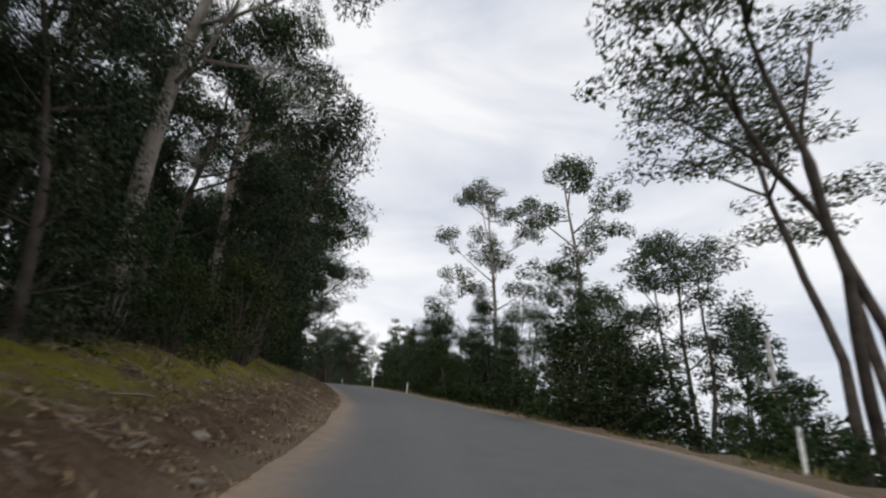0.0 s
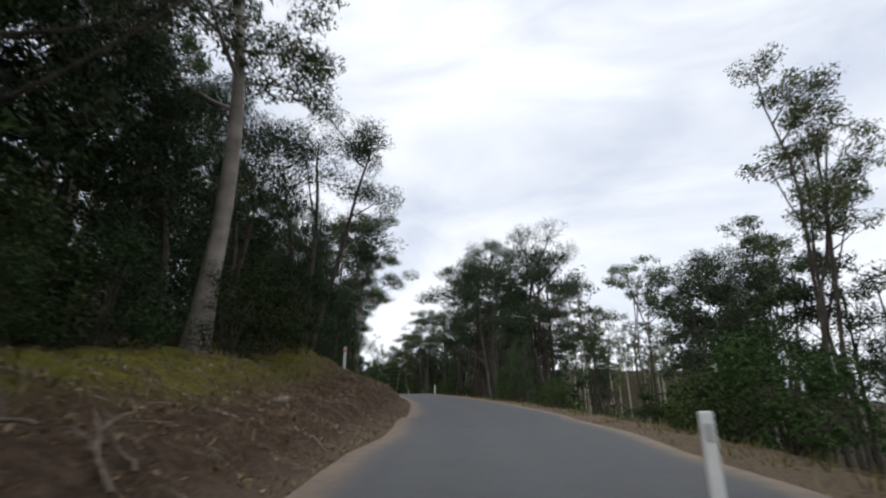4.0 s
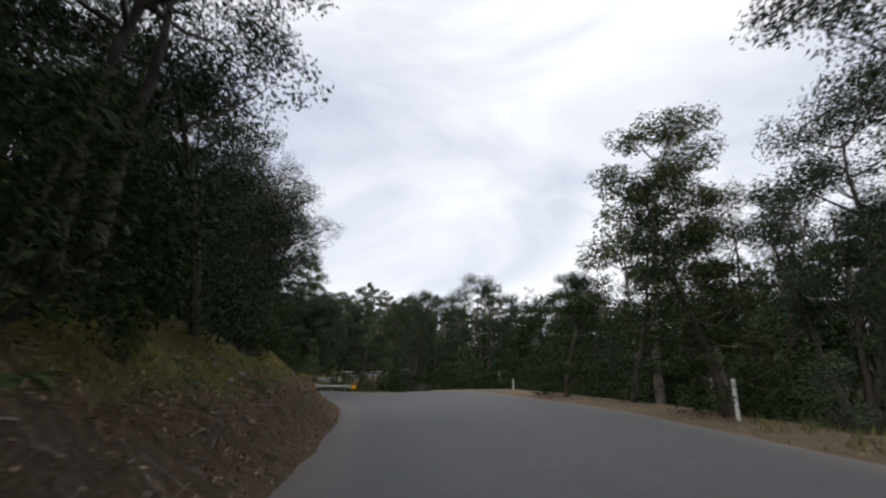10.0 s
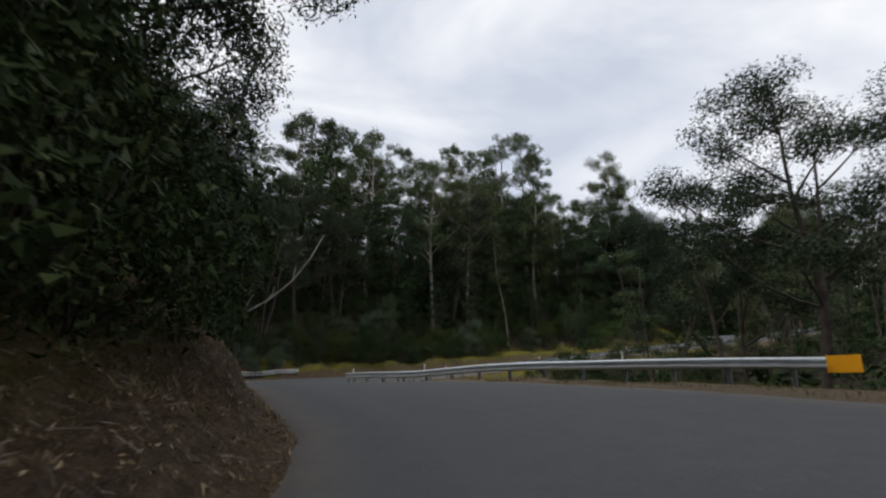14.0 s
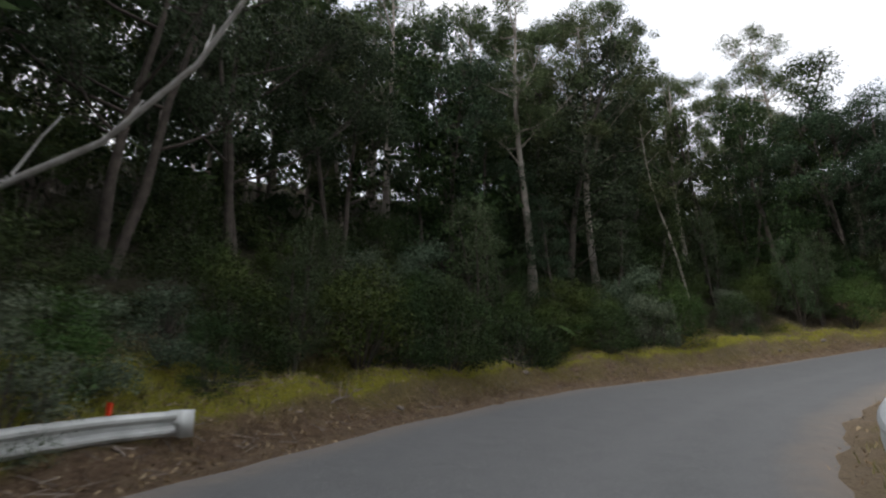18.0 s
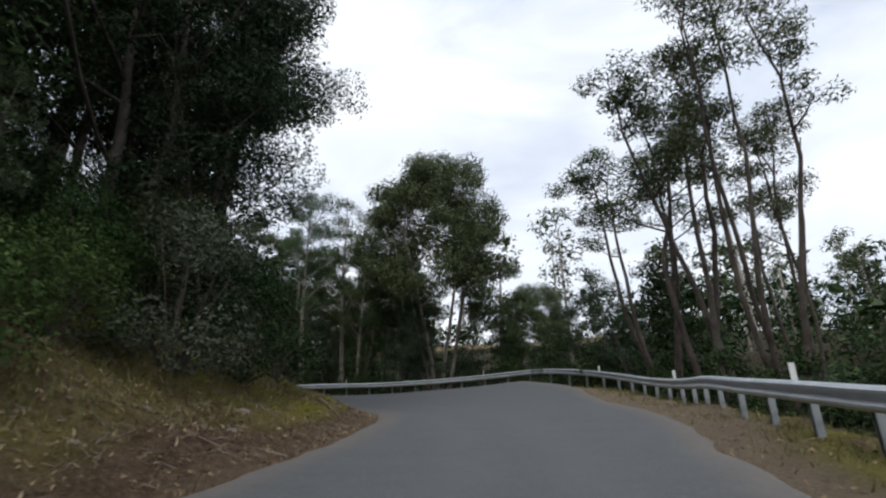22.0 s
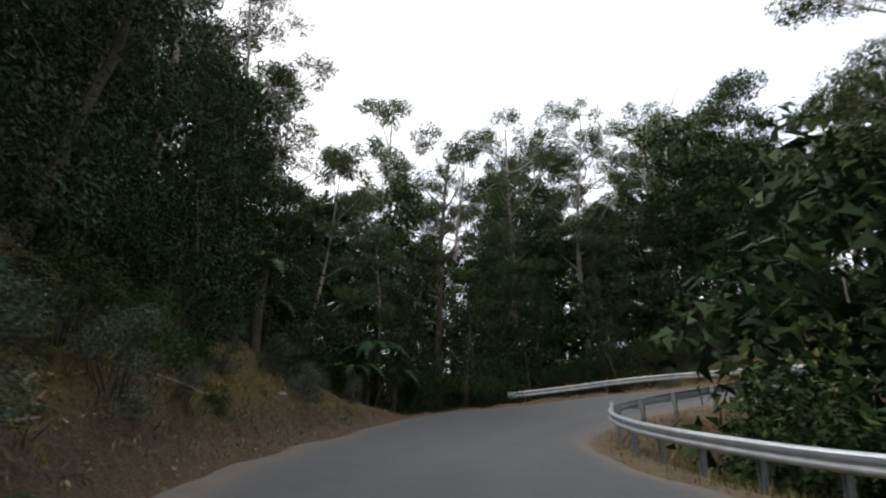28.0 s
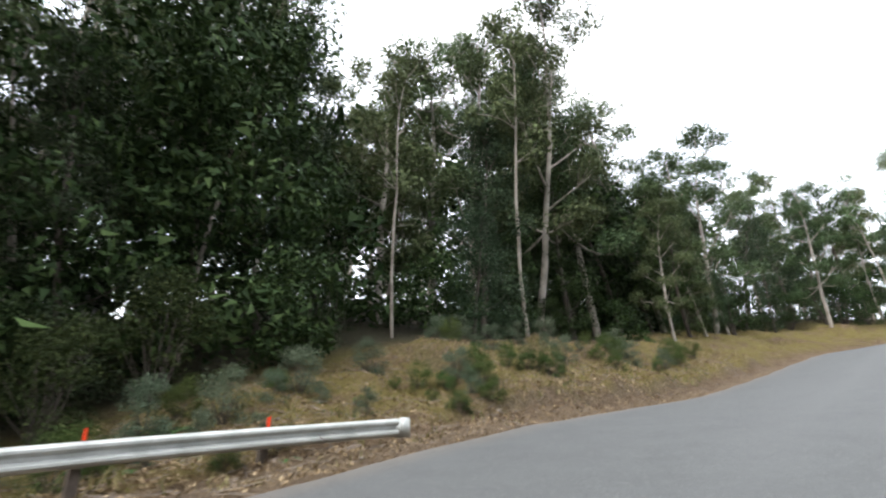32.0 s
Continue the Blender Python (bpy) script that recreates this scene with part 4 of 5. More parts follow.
# ---- trees that stand out ----
HERO = [
    ("gum", -48.6, 146.6, 26, 0), ("gum", -49.8, 147.4, 24, 2), ("gum", -51.5, 146.2, 23, 1), ("dome", -141.2, 279.0, 20.5, 1),
    ("dome", -133.8, 285.5, 12, 0), ("blackwood", -130.5, 278.5, 9, 2), ("gum", -152.2, 281.0, 19, 2), ("umbrella", -128.8, 266.0, 16.5, 0), ("umbrella", -128.3, 261.6, 18, 2), ("umbrella", -128.0, 257.4, 17, 1), ("umbrella", -124.5, 263.5, 16, 1),
    ("umbrella", -123.4, 248.0, 13, 0), ("wattle", 0.4, 52.8, 12, 0), ("wattle", -5.2, 73.6, 9.3, 1), ("wattle", -7.2, 79.6, 8.5, 2), ("blackwood", -36.9, 189.7, 21, 3),
    ("blackwood", -39.3, 181.5, 20, 4), ("blackwood", -45.5, 179.5, 19, 1), ("blackwood", -52.5, 184.5, 14, 0), ("blackwood", -105.6, 223.6, 13, 0), ("blackwood", -102.6, 230.5, 16, 1), ("blackwood", -109.5, 224.6, 11, 3), ("blackwood", -97.0, 228.0, 15, 2), ("cone", -62.8, 196.4, 15.5, 1), ("cone", -60.2, 197.2, 11, 2),
    ("umbrella", -32.7, 143.5, 17, 2), ("blackwood", -25.0, 127.2, 16, 1), ("blackwood", -29.0, 140.0, 18, 4), ("blackwood", -21.0, 131.0, 17, 0), ("blackwood", -87.2, 223.0, 14.5, 2), ("blackwood", -82.0, 221.5, 10.5, 0),
    ("gum", 15.4, 54.0, 33, 0), ("gum", 7.2, 62.5, 31, 3), ("gum", -16.6, 60.4, 29, 2), ("blackwood", 10.5, 58.0, 14, 1),
    ("gum", -152.0, 242.0, 17, 3), ("gum", -149.5, 226.5, 21, 0), ("gum", -154, 251, 14, 4), ("dead", -200.4, 289.0, 20, 0),
    ("dead", -190.4, 269.4, 16, 1),
    ("sapling", -145.6, 234.3, 13, 0), ("gum", -149.5, 231.4, 19, 1), ("blackwood", -155.5, 281.5, 11, 3), ("blackwood", -161.5, 284, 11, 1),
]
BROAD = {(-62.8, 196.4): 1.3, (-128.3, 261.6): 1.3, (-128.8, 266.0): 1.3, (-60.2, 197.2): 1.25, (-32.7, 143.5): 1.2, (-48.6, 146.6): 1.6, (-29.0, 140.0): 1.35, (-105.6, 223.6): 1.1, (-87.2, 223.0): 1.15, (15.4, 54.0): 1.15, (7.2, 62.5): 1.0}
for kind, x, y, h, v in HERO:
    plant(kind, x, y, h, None, v, wide=BROAD.get((x, y), 1.0), near_cam=kind in ("dome", "umbrella", "cone", "blackwood"))
for kind, tt, off, h, v, wide in [
    ("gum", 1.85, -8.5, 25, 3, 1.2), ("blackwood", 1.7, -7.2, 16, 1, 1.2), ("blackwood", 2.1, -6.6, 17, 2, 1.2), ("gum", 2.05, -13.0, 26, 1, 1.2), ("blackwood", 2.6, -7.0, 16, 3, 1.2), ("gum", 2.9, -12.0, 25, 0, 1.2), ("blackwood", 3.7, -7.4, 16, 4, 1.2), ("gum", 0.75, -8.6, 25, 1, 1.2), ("gum", 1.35, -9.5, 24, 3, 1.2), ("gum", 2.3, -10, 25, 0, 1.2), ("gum", 3.4, -10.5, 24, 2, 1.2), ("gum", 4.3, -7.6, 25, 4, 1.2), ("gum", 4.9, -7.6, 24, 1, 1.2),
    ("umbrella", 0.6, 13.0, 18, 0, 1.7), ("blackwood", 9.6, -5.6, 15, 0, 1.15), ("gum", 10.2, -11.5, 22, 2, 1.1), ("blackwood", 10.7, -5.6, 12, 2, 1.2),
    ("lacy", 13.15, -5.6, 16, 2, 1.2), ("lacy", 13.8, -5.8, 17, 1, 1.2), ("blackwood", 14.5, -6.6, 18, 3, 1.2), ("blackwood", 15.3, -6.6, 17, 4, 1.2), ("lacy", 12.4, -6.6, 13, 0, 1.1), ("blackwood", 14.8, -7.4, 18, 1, 1.2), ("blackwood", 15.1, -8.4, 21, 3, 1.2), ("blackwood", 15.8, -6.0, 18, 0, 1.15),
    ("lacy", 6.7, 12.5, 19, 1, 0.9), ("lacy", 7.3, 11.5, 20, 2, 1.0), ("blackwood", 8.2, 17.0, 18, 2, 1.0), ("umbrella", 9.2, 12.0, 17, 0, 1.0), ("umbrella", 10.0, 10.5, 19, 2, 1.3), ("blackwood", 11.1, 19.0, 16, 0, 1.1),
]:
    x, y, _z = spot(tt, off)
    plant(kind, x, y, h, None, v, wide=wide, near_cam=kind != "gum")

for k in range(19):  # dark scrub below the guide posts
    tt = 0.9 + 0.19 * k
    e = float(right_edge(tt))
    x, y, _z = spot(tt, e + (3.0 if tt < 2.6 else 4.2) + 0.8 * math.sin(k * 2.1))
    plant("thicket" if k % 3 else "shrub", x, y, (4.6 if tt < 2.6 else 3.8) + 1.2 * math.sin(k * 1.7), wide=1.35 if tt < 2.6 else 1.1)
    x, y, _z = spot(tt + 0.09, e + 6.3 + math.sin(k * 1.3))
    plant("wattle" if k % 2 else "thicket", x, y, 6.8 + 1.6 * math.sin(k * 2.9), wide=1.2)

for x, y, h, wide in [(-141.5, 277.4, 7.5, 1.2), (-139.0, 277.8, 6.5, 1.3), (-143.8, 277.6, 8.5, 1.1), (-136.6, 278.6, 6.0, 1.4), (-134.2, 279.5, 5.0, 1.5), (-146.6, 278.2, 9.0, 1.1), (-149.5, 278.8, 8.0, 1.2)]:
    plant("thicket", x, y, h, wide=wide, near_cam=True)  # dark scrub at the foot of the spreading gum

# ---- forest, stretch by stretch ----
WOOD = {"gum": 3, "blackwood": 2.5, "thicket": 4, "sapling": 1}
WALL = {"thicket": 4, "shrub": 4, "blackwood": 1.6}
# left of the road: a leafy wall behind the bank
belt(-1.2, 3.6, 3.4, 7.5, 46, WALL, 1.5, (0.8, 1.35))
belt(3.6, 8.2, 4.6, 9, 40, WALL, 1.5, (0.8, 1.35))
belt(1.6, 4.4, 3.6, 7, 26, {"thicket": 2, "shrub": 3}, 1.1, (0.45, 0.8))
belt(8.2, 9.2, 3.2, 7, 10, WALL, 1.5, (0.4, 0.65))
belt(9.2, 11.6, 3.2, 7, 20, WALL, 1.5, (0.8, 1.3))
belt(11.6, 12.7, 3.2, 8, 12, WALL, 1.4, (0.8, 1.2))
belt(12.7, 14.1, 3.2, 8, 14, {"thicket": 1, "shrub": 1}, 1.4, (0.5, 0.75))
belt(14.1, 16.0, 3.2, 8, 30, WALL, 1.2, (1.0, 1.6))
belt(16.9, 18.6, 1.4, 3.6, 16, {"pale_shrub": 3, "green_bush": 1}, 1.0, (0.3, 0.55))
belt(17.0, 18.8, 2.4, 5.5, 20, {"shrub": 1, "pale_shrub": 1}, 1.1, (0.35, 0.6))
belt(16.0, 18.8, 4.5, 11, 26, WALL, 1.5, (0.9, 1.4))
plant("green_bush", -143.6, 230.2, 3.4, wide=1.15, near_cam=True)
for x, y, h in [(-146.6, 229.6, 8.0), (-147.0, 226.2, 7.5), (-146.4, 232.6, 8.5), (-147.4, 235.0, 8.0), (-146.8, 223.2, 7.0)]:
    plant("thicket", x, y, h, wide=1.15, near_cam=True)
plant("green_bush", -144.2, 224.4, 2.2, wide=1.2, near_cam=True)
belt(19.0, 23.6, 3.4, 7.5, 30, {"green_bush": 3, "pale_shrub": 1, "wattle": 2}, 1.2, (0.5, 0.9))
belt(18.7, 20.6, 2.0, 5, 24, {"shrub": 4, "thicket": 3}, 1.2, (0.6, 1.0))
belt(20.5, 23.6, 3.2, 7, 24, {"shrub": 4, "thicket": 3}, 1.4, (0.6, 1.0))
belt(18.6, 23.6, 5.5, 13, 46, WALL, 1.6, (0.8, 1.3))
belt(23.4, 29.4, 3.0, 7.5, 40, WALL, 1.4, (0.7, 1.15))
LIGHT = {"thicket": 6, "shrub": 4, "cone": 1}
belt(29.2, 31.4, 3.0, 9, 30, LIGHT, 1.4, (0.7, 1.2))
belt(26.0, 30.6, 1.0, 3.6, 46, {"green_bush": 1, "pale_shrub": 1}, 0.8, (0.16, 0.36))
belt(18.7, 20.8, 2.6, 5.0, 12, {"green_bush": 2, "pale_shrub": 1}, 1.1, (0.35, 0.7))
belt(8.4, 11.4, 2.6, 5.0, 14, {"green_bush": 1, "pale_shrub": 1}, 1.0, (0.16, 0.4))
belt(32.3, 36, 2.2, 6.0, 64, {"pale_shrub": 2, "green_bush": 2}, 0.5, (0.1, 0.3))
belt(31.2, 32.4, 3.4, 9, 26, LIGHT, 1.4, (0.6, 1.2))
belt(32.4, 41, 5.6, 11, 60, {"thicket": 4, "shrub": 2, "sapling": 2, "cone": 1}, 1.5, (0.8, 1.25))
belt(15.2, 16.7, 3.2, 8, 14, {"thicket": 5, "blackwood": 1}, 1.3, (1.2, 1.5))
belt(26.2, 28.6, 2.6, 6, 16, {"thicket": 3, "blackwood": 2}, 1.2, (1.1, 1.6))
belt(32.6, 37.5, 6.5, 13, 34, {"thicket": 2, "sapling": 2, "cone": 4}, 1.3, (0.95, 1.45))
belt(29.4, 34, 9, 28, 48, {"gum": 3, "cone": 3, "sapling": 1}, 1.5, (0.85, 1.2))
belt(-1.2, 8.4, 8, 15, 95, {"thicket": 1}, 1.3, (0.75, 1.15))
belt(8.2, 12.4, 7.5, 13, 30, {"thicket": 1}, 1.3, (0.8, 1.15))
belt(12.4, 14.0, 7.5, 13, 10, {"thicket": 1}, 1.3, (0.5, 0.7))
belt(14.0, 16.2, 6.5, 13, 26, {"thicket": 1}, 1.3, (1.1, 1.6))
belt(20.3, 24.6, 6.5, 14, 46, {"thicket": 1}, 1.2, (1.0, 1.6))
belt(24.9, 26.4, 3.2, 7.5, 12, {"thicket": 2, "blackwood": 1}, 1.2, (1.1, 1.5))
# right of the road
belt(26.3, 29.6, 6, 24, 28, {"gum": 3, "cone": 1.5}, 1.5, (0.7, 0.95), side=1)
belt(-1.5, 4.0, 4.0, 9, 34, {"wattle": 1.4, "shrub": 5}, side=1)
belt(0.8, 3.8, 3.4, 8, 20, {"shrub": 3, "thicket": 2}, 1.3, (0.45, 0.75), side=1)
belt(0.9, 2.7, 3.2, 7.5, 28, {"thicket": 2, "shrub": 2}, 1.1, (0.5, 0.85), side=1)
belt(0.2, 3.2, 2.8, 5, 14, {"shrub": 1}, 1.2, (0.35, 0.6), side=1)
belt(4.2, 11, 2.6, 7, 40, {"shrub": 3, "green_bush": 3, "pale_shrub": 1, "wattle": 0.7}, side=1, scale=(0.45, 0.8))
belt(11, 15.2, 4.8, 10, 26, {"shrub": 6, "thicket": 1}, side=1, scale=(0.6, 0.9))
belt(20, 24.2, 4.4, 10, 28, {"shrub": 5, "wattle": 1}, side=1, scale=(0.6, 0.95))
belt(24.4, 30, 3.2, 9, 54, {"shrub": 6, "thicket": 1.5}, 1.3, side=1, scale=(0.6, 0.95))
# the forest behind
belt(-2, 3.8, 8, 22, 44, WOOD)
belt(3.6, 8.4, 9, 22, 38, WOOD)
belt(8.2, 15.4, 7, 20, 44, WOOD)
belt(16, 18.4, 9, 24, 22, {"blackwood": 3, "gum": 1, "thicket": 3})
belt(18.4, 23.6, 11, 26, 44, {"gum": 1.2, "blackwood": 2, "thicket": 3, "cone": 2, "sapling": 1})
belt(23.4, 30.4, 7, 24, 50, {"gum": 1.5, "blackwood": 3, "thicket": 4, "sapling": 2})
belt(30.4, 42, 9, 30, 90, {"gum": 1.5, "thicket": 3, "cone": 4, "sapling": 3})
belt(-2, 4.5, 9, 30, 24, {"wattle": 2, "blackwood": 2, "shrub": 2}, side=1)
belt(4.5, 11, 8, 24, 24, {"umbrella": 3, "blackwood": 2}, side=1)
belt(11, 15, 8, 26, 26, {"blackwood": 3, "thicket": 3}, side=1, scale=(0.7, 0.95))
belt(20, 22.8, 9, 22, 10, {"umbrella": 2, "shrub": 4}, side=1, scale=(0.6, 0.9))
belt(25.2, 30, 4, 18, 40, {"blackwood": 1.2, "thicket": 4, "gum": 1.5, "sapling": 1}, side=1, scale=(0.75, 1.1))


def join_loose():
    """The rest of the undergrowth as one object."""
    raw = {}
    out = []
    for kind, x, y, s, a, v, close in LOOSE:
        if (kind, v, close) not in raw:
            me = STOCK[kind + ("_mid" if close else "_far")][v][1]
            co = np.empty(len(me.vertices) * 3, np.float32)
            me.vertices.foreach_get("co", co)
            co = co.reshape(-1, 3, 3)
            mid = co.mean(1, keepdims=True)
            raw[kind, v, close] = co if close else (mid + (co - mid) * 1.3)[::2]
        c, n = math.cos(a), math.sin(a)
        co = raw[kind, v, close] * s * 1.1
        out.append(np.stack([co[..., 0] * c - co[..., 1] * n + x, co[..., 0] * n + co[..., 1] * c + y, co[..., 2] + float(ground_z(x, y)) - 0.1], -1))
    if out:
        tagged(new("undergrowth", tri_mesh("undergrowth", np.concatenate(out), M_SHRUB)), "dark green undergrowth between the trees", "undergrowth", kind="stuff")


def far_woods(number):
    """Closed forest on the slopes beyond the roadside, as one object with stems and crowns."""
    rng = np.random.RandomState(77)
    xs, ys = rng.uniform(-330, 110, number * 9), rng.uniform(-60, 460, number * 9)
    t, d, _ = nearest(xs, ys)
    ok = (np.abs(d) > 24) & (np.abs(d) < 170) & ~((d > 0) & (t < 9) & (rng.random(len(d)) < 0.8))
    ax, ay, d_all, t_all = xs, ys, d, t
    under = (np.abs(d) > 12) & (np.abs(d) < 75)
    ux, uy = xs[under], ys[under]
    low_crowns = []
    xs, ys, d, t = xs[ok][:number], ys[ok][:number], d[ok][:number], t[ok][:number]
    tb, crowns = Tubes(), []
    for x, y, dd_, t_ in zip(xs, ys, d, t):
        z = float(ground_z(x, y))
        h = rng.uniform(12, 23)
        tall = h > 17
        tb.add([(x, y, z - 0.5), (x + rng.normal(0, 0.4), y + rng.normal(0, 0.4), z + h * 0.9)], [h * 0.011, h * 0.004], 5)
        n = 9
        cs = []
        for k in range(n):
            f = rng.uniform(0.5 if tall else 0.15, 1)
            rr = h * 0.15 * (1.25 - f * 0.7) * rng.uniform(0.3, 1)
            a = rng.uniform(0, 6.28)
            cs.append((x + rr * math.cos(a), y + rr * math.sin(a), z + h * f))
        near = abs(dd_) < 60
        crowns.append(leaves(rng, cs, rng.uniform(0.9, 1.7, n) * h / 18, 58 if near else 30, 0.5 if near else 0.75, 0.75, 0.3, 0.45, core=3, bulk=0.4 if dd_ > 0 and t_ < 15 and near else 1.0))
    mid = (((d_all < 0) & (np.abs(d_all) > 12)) | ((d_all > 0) & (t_all > 10.5) & (np.abs(d_all) > 20))) & (np.abs(d_all) < 60)
    mx, my = ax[mid], ay[mid]
    for _ in range(1500):
        k = rng.randint(len(mx))
        x, y = mx[k], my[k]
        z = float(ground_z(x, y))
        cs = [(x + rng.normal(0, 0.9), y + rng.normal(0, 0.9), z + rng.uniform(2.5, 10)) for _ in range(3)]
        low_crowns.append(leaves(rng, cs, rng.uniform(0.9, 1.7, 3), 32, 0.44, 0.75, 0.1, 0.5, core=6))
    for _ in range(1600):
        k = rng.randint(len(ux))
        x, y = ux[k], uy[k]
        z = float(ground_z(x, y))
        cs = [(x + rng.normal(0, 1.0), y + rng.normal(0, 1.0), z + rng.uniform(0.3, 2.6)) for _ in range(3)]
        low_crowns.append(leaves(rng, cs, rng.uniform(0.9, 1.7, 3), 30, 0.46, 0.8, 0.1, 0.5, core=6))
    ob = tagged(new("far_woods"), "closed eucalyptus forest on the far slopes", "forest", kind="stuff")
    part_of("stems", tb.mesh("far_stems", M_PALEBARK), ob)
    part_of("undergrowth", tri_mesh("far_undergrowth", np.concatenate(low_crowns), M_SHRUB), ob)
    part_of("crowns", tri_mesh("far_crowns", np.concatenate(crowns), M_GUM), ob)


# a few more, set between those that stand
for kind, tt, off, h, v, wide in [
    ("lacy", 13.3, -7.4, 17, 0, 1.15), ("blackwood", 23.9, -9.0, 15, 2, 1.2), ("thicket", 24.2, -7.6, 12, 1, 1.3), ("blackwood", 24.7, -8.2, 15, 0, 1.2), ("blackwood", 26.1, -6.6, 16, 3, 1.1), ("blackwood", 26.7, -6.8, 16, 1, 1.1), ("thicket", 10.9, 8.6, 7.5, 0, 1.4), ("thicket", 11.3, 9.4, 8.0, 1, 1.4), ("thicket", 11.7, 9.0, 7.0, 2, 1.4),
]:
    x, y, _z = spot(tt, off)
    plant(kind, x, y, h, None, v, wide=wide, near_cam=kind == "blackwood")
for kind, x, y, h, v in [("blackwood", -146.3, 256.0, 15, 2), ("cone", -192.6, 302.5, 21, 0), ("cone", -189.7, 303.8, 21, 1), ("cone", -191.8, 311.0, 25, 2), ("cone", -187.6, 308.0, 21, 0), ("gum", -194.6, 309.0, 22, 1), ("cone", -184.6, 312.0, 18, 1), ("cone", -182.0, 317.0, 17, 2)]:
    plant(kind, x, y, h, None, v, near_cam=True)
ridge = random.Random(15)
for k in range(60):  # pale-stemmed gums up the slope behind the hairpin
    x, y = ridge.uniform(-168, -153), ridge.uniform(206, 242)
    if clear_of(x, y, 2.2):
        plant("gum" if k % 4 else "thicket", x, y, ridge.uniform(17, 23) if k % 4 else ridge.uniform(8, 12))
for k in range(16):  # dark trees closing the gully above the culvert
    x, y = ridge.uniform(-154, -144.5), ridge.uniform(209, 223)
    if clear_of(x, y, 1.5):
        plant("thicket" if k % 3 else "blackwood", x, y, ridge.uniform(12, 17), near_cam=True)
for k in range(90):  # dark scrub between the last bends
    x, y = ridge.uniform(-176, -155), ridge.uniform(276, 304)
    tt, d, _ = nearest([x], [y])
    if abs(d[0]) > 7.5 and clear_of(x, y, 1.3):
        plant("thicket" if k % 3 else "shrub", x, y, ridge.uniform(4.0, 7.5), wide=1.3)
belt(26.4, 29.6, 2.8, 6, 22, {"shrub": 1}, 1.0, (0.4, 0.65), side=1)
belt(34.0, 41.0, 3.8, 9, 44, {"thicket": 3, "wattle": 1, "cone": 1}, 1.2, (0.6, 1.0))
belt(30.6, 33.4, 9, 16, 26, {"thicket": 3, "sapling": 1}, 1.2, (1.0, 1.5))
belt(28.6, 33.6, 8, 20, 60, {"thicket": 1}, 1.2, (0.75, 1.2))
fill = random.Random(26)
for k in range(70):  # scrub on the slope above the last bends
    x, y = fill.uniform(-192, -152), fill.uniform(286, 328)
    tt, d, _ = nearest([x], [y])
    if abs(d[0]) > 11:
        plant("thicket" if k % 3 else "shrub", x, y, fill.uniform(3.0, 5.5), wide=1.4)


join_loose()
far_woods(900)


# ---- guard rails ----
def spline(points, step=0.8):
    """A smooth line through plan points, in even steps."""
    pts = [np.array(q, float) for q in points]
    pts = [2 * pts[0] - pts[1]] + pts + [2 * pts[-1] - pts[-2]]
    out = []
    for i in range(1, len(pts) - 2):
        a, b, c, d = pts[i - 1 : i + 3]
        for u in np.linspace(0, 1, 24, endpoint=False):
            out.append(0.5 * (2 * b + (c - a) * u + (2 * a - 5 * b + 4 * c - d) * u * u + (3 * b - a - 3 * c + d) * u**3))
    out.append(pts[-2])
    out = np.array(out)
    s = np.r_[0, np.cumsum(np.linalg.norm(np.diff(out, axis=0), axis=1))]
    at = np.arange(0, s[-1], step)
    return np.stack([np.interp(at, s, out[:, 0]), np.interp(at, s, out[:, 1])], 1)


W_BEAM = [(0.00, 0.31), (0.05, 0.295), (0.083, 0.26), (0.083, 0.225), (0.02, 0.18), (0.02, 0.13), (0.083, 0.085), (0.083, 0.05), (0.05, 0.015), (0.00, 0.0)]


def box_mesh(name, sx, sy, sz, mat, bevel=0.004, z0=0.0):
    bm = bmesh.new()
    bmesh.ops.create_cube(bm, size=1)
    bmesh.ops.scale(bm, vec=(sx, sy, sz), verts=bm.verts)
    bmesh.ops.translate(bm, vec=(0, 0, sz / 2 + z0), verts=bm.verts)
    if bevel:
        bmesh.ops.bevel(bm, geom=bm.edges[:], offset=bevel, segments=1, affect="EDGES")
    me = bpy.data.meshes.new(name)
    bm.to_mesh(me)
    bm.free()
    me.materials.append(mat)
    return me


def channel_post(mat):
    """A C-section steel post, 1 m of it, with its top at z = 0."""
    prof = [(-0.055, -0.05), (0.055, -0.05), (0.055, -0.03), (-0.035, -0.03), (-0.035, 0.03), (0.055, 0.03), (0.055, 0.05), (-0.055, 0.05)]
    v = [(x, y, z) for z in (-1.0, 0.0) for x, y in prof]
    n = len(prof)
    f = [(k, (k + 1) % n, n + (k + 1) % n, n + k) for k in range(n)] + [tuple(range(n, 2 * n))]
    return mesh_from("rail_post", v, f, mat, False)


RAIL_POST, TIMBER_POST = channel_post(M_POSTSTEEL), box_mesh("timber_post", 0.15, 0.13, 1.0, M_TIMBER, 0.01, -1.0)
BLOCK = box_mesh("spacer", 0.12, 0.1, 0.3, M_POSTSTEEL, 0.006, -0.33)
DELIN = box_mesh("delineator", 0.012, 0.09, 0.26, M_WHITE, 0.003)
RED_TAG = box_mesh("reflector", 0.02, 0.09, 0.15, M_RED, 0.003)


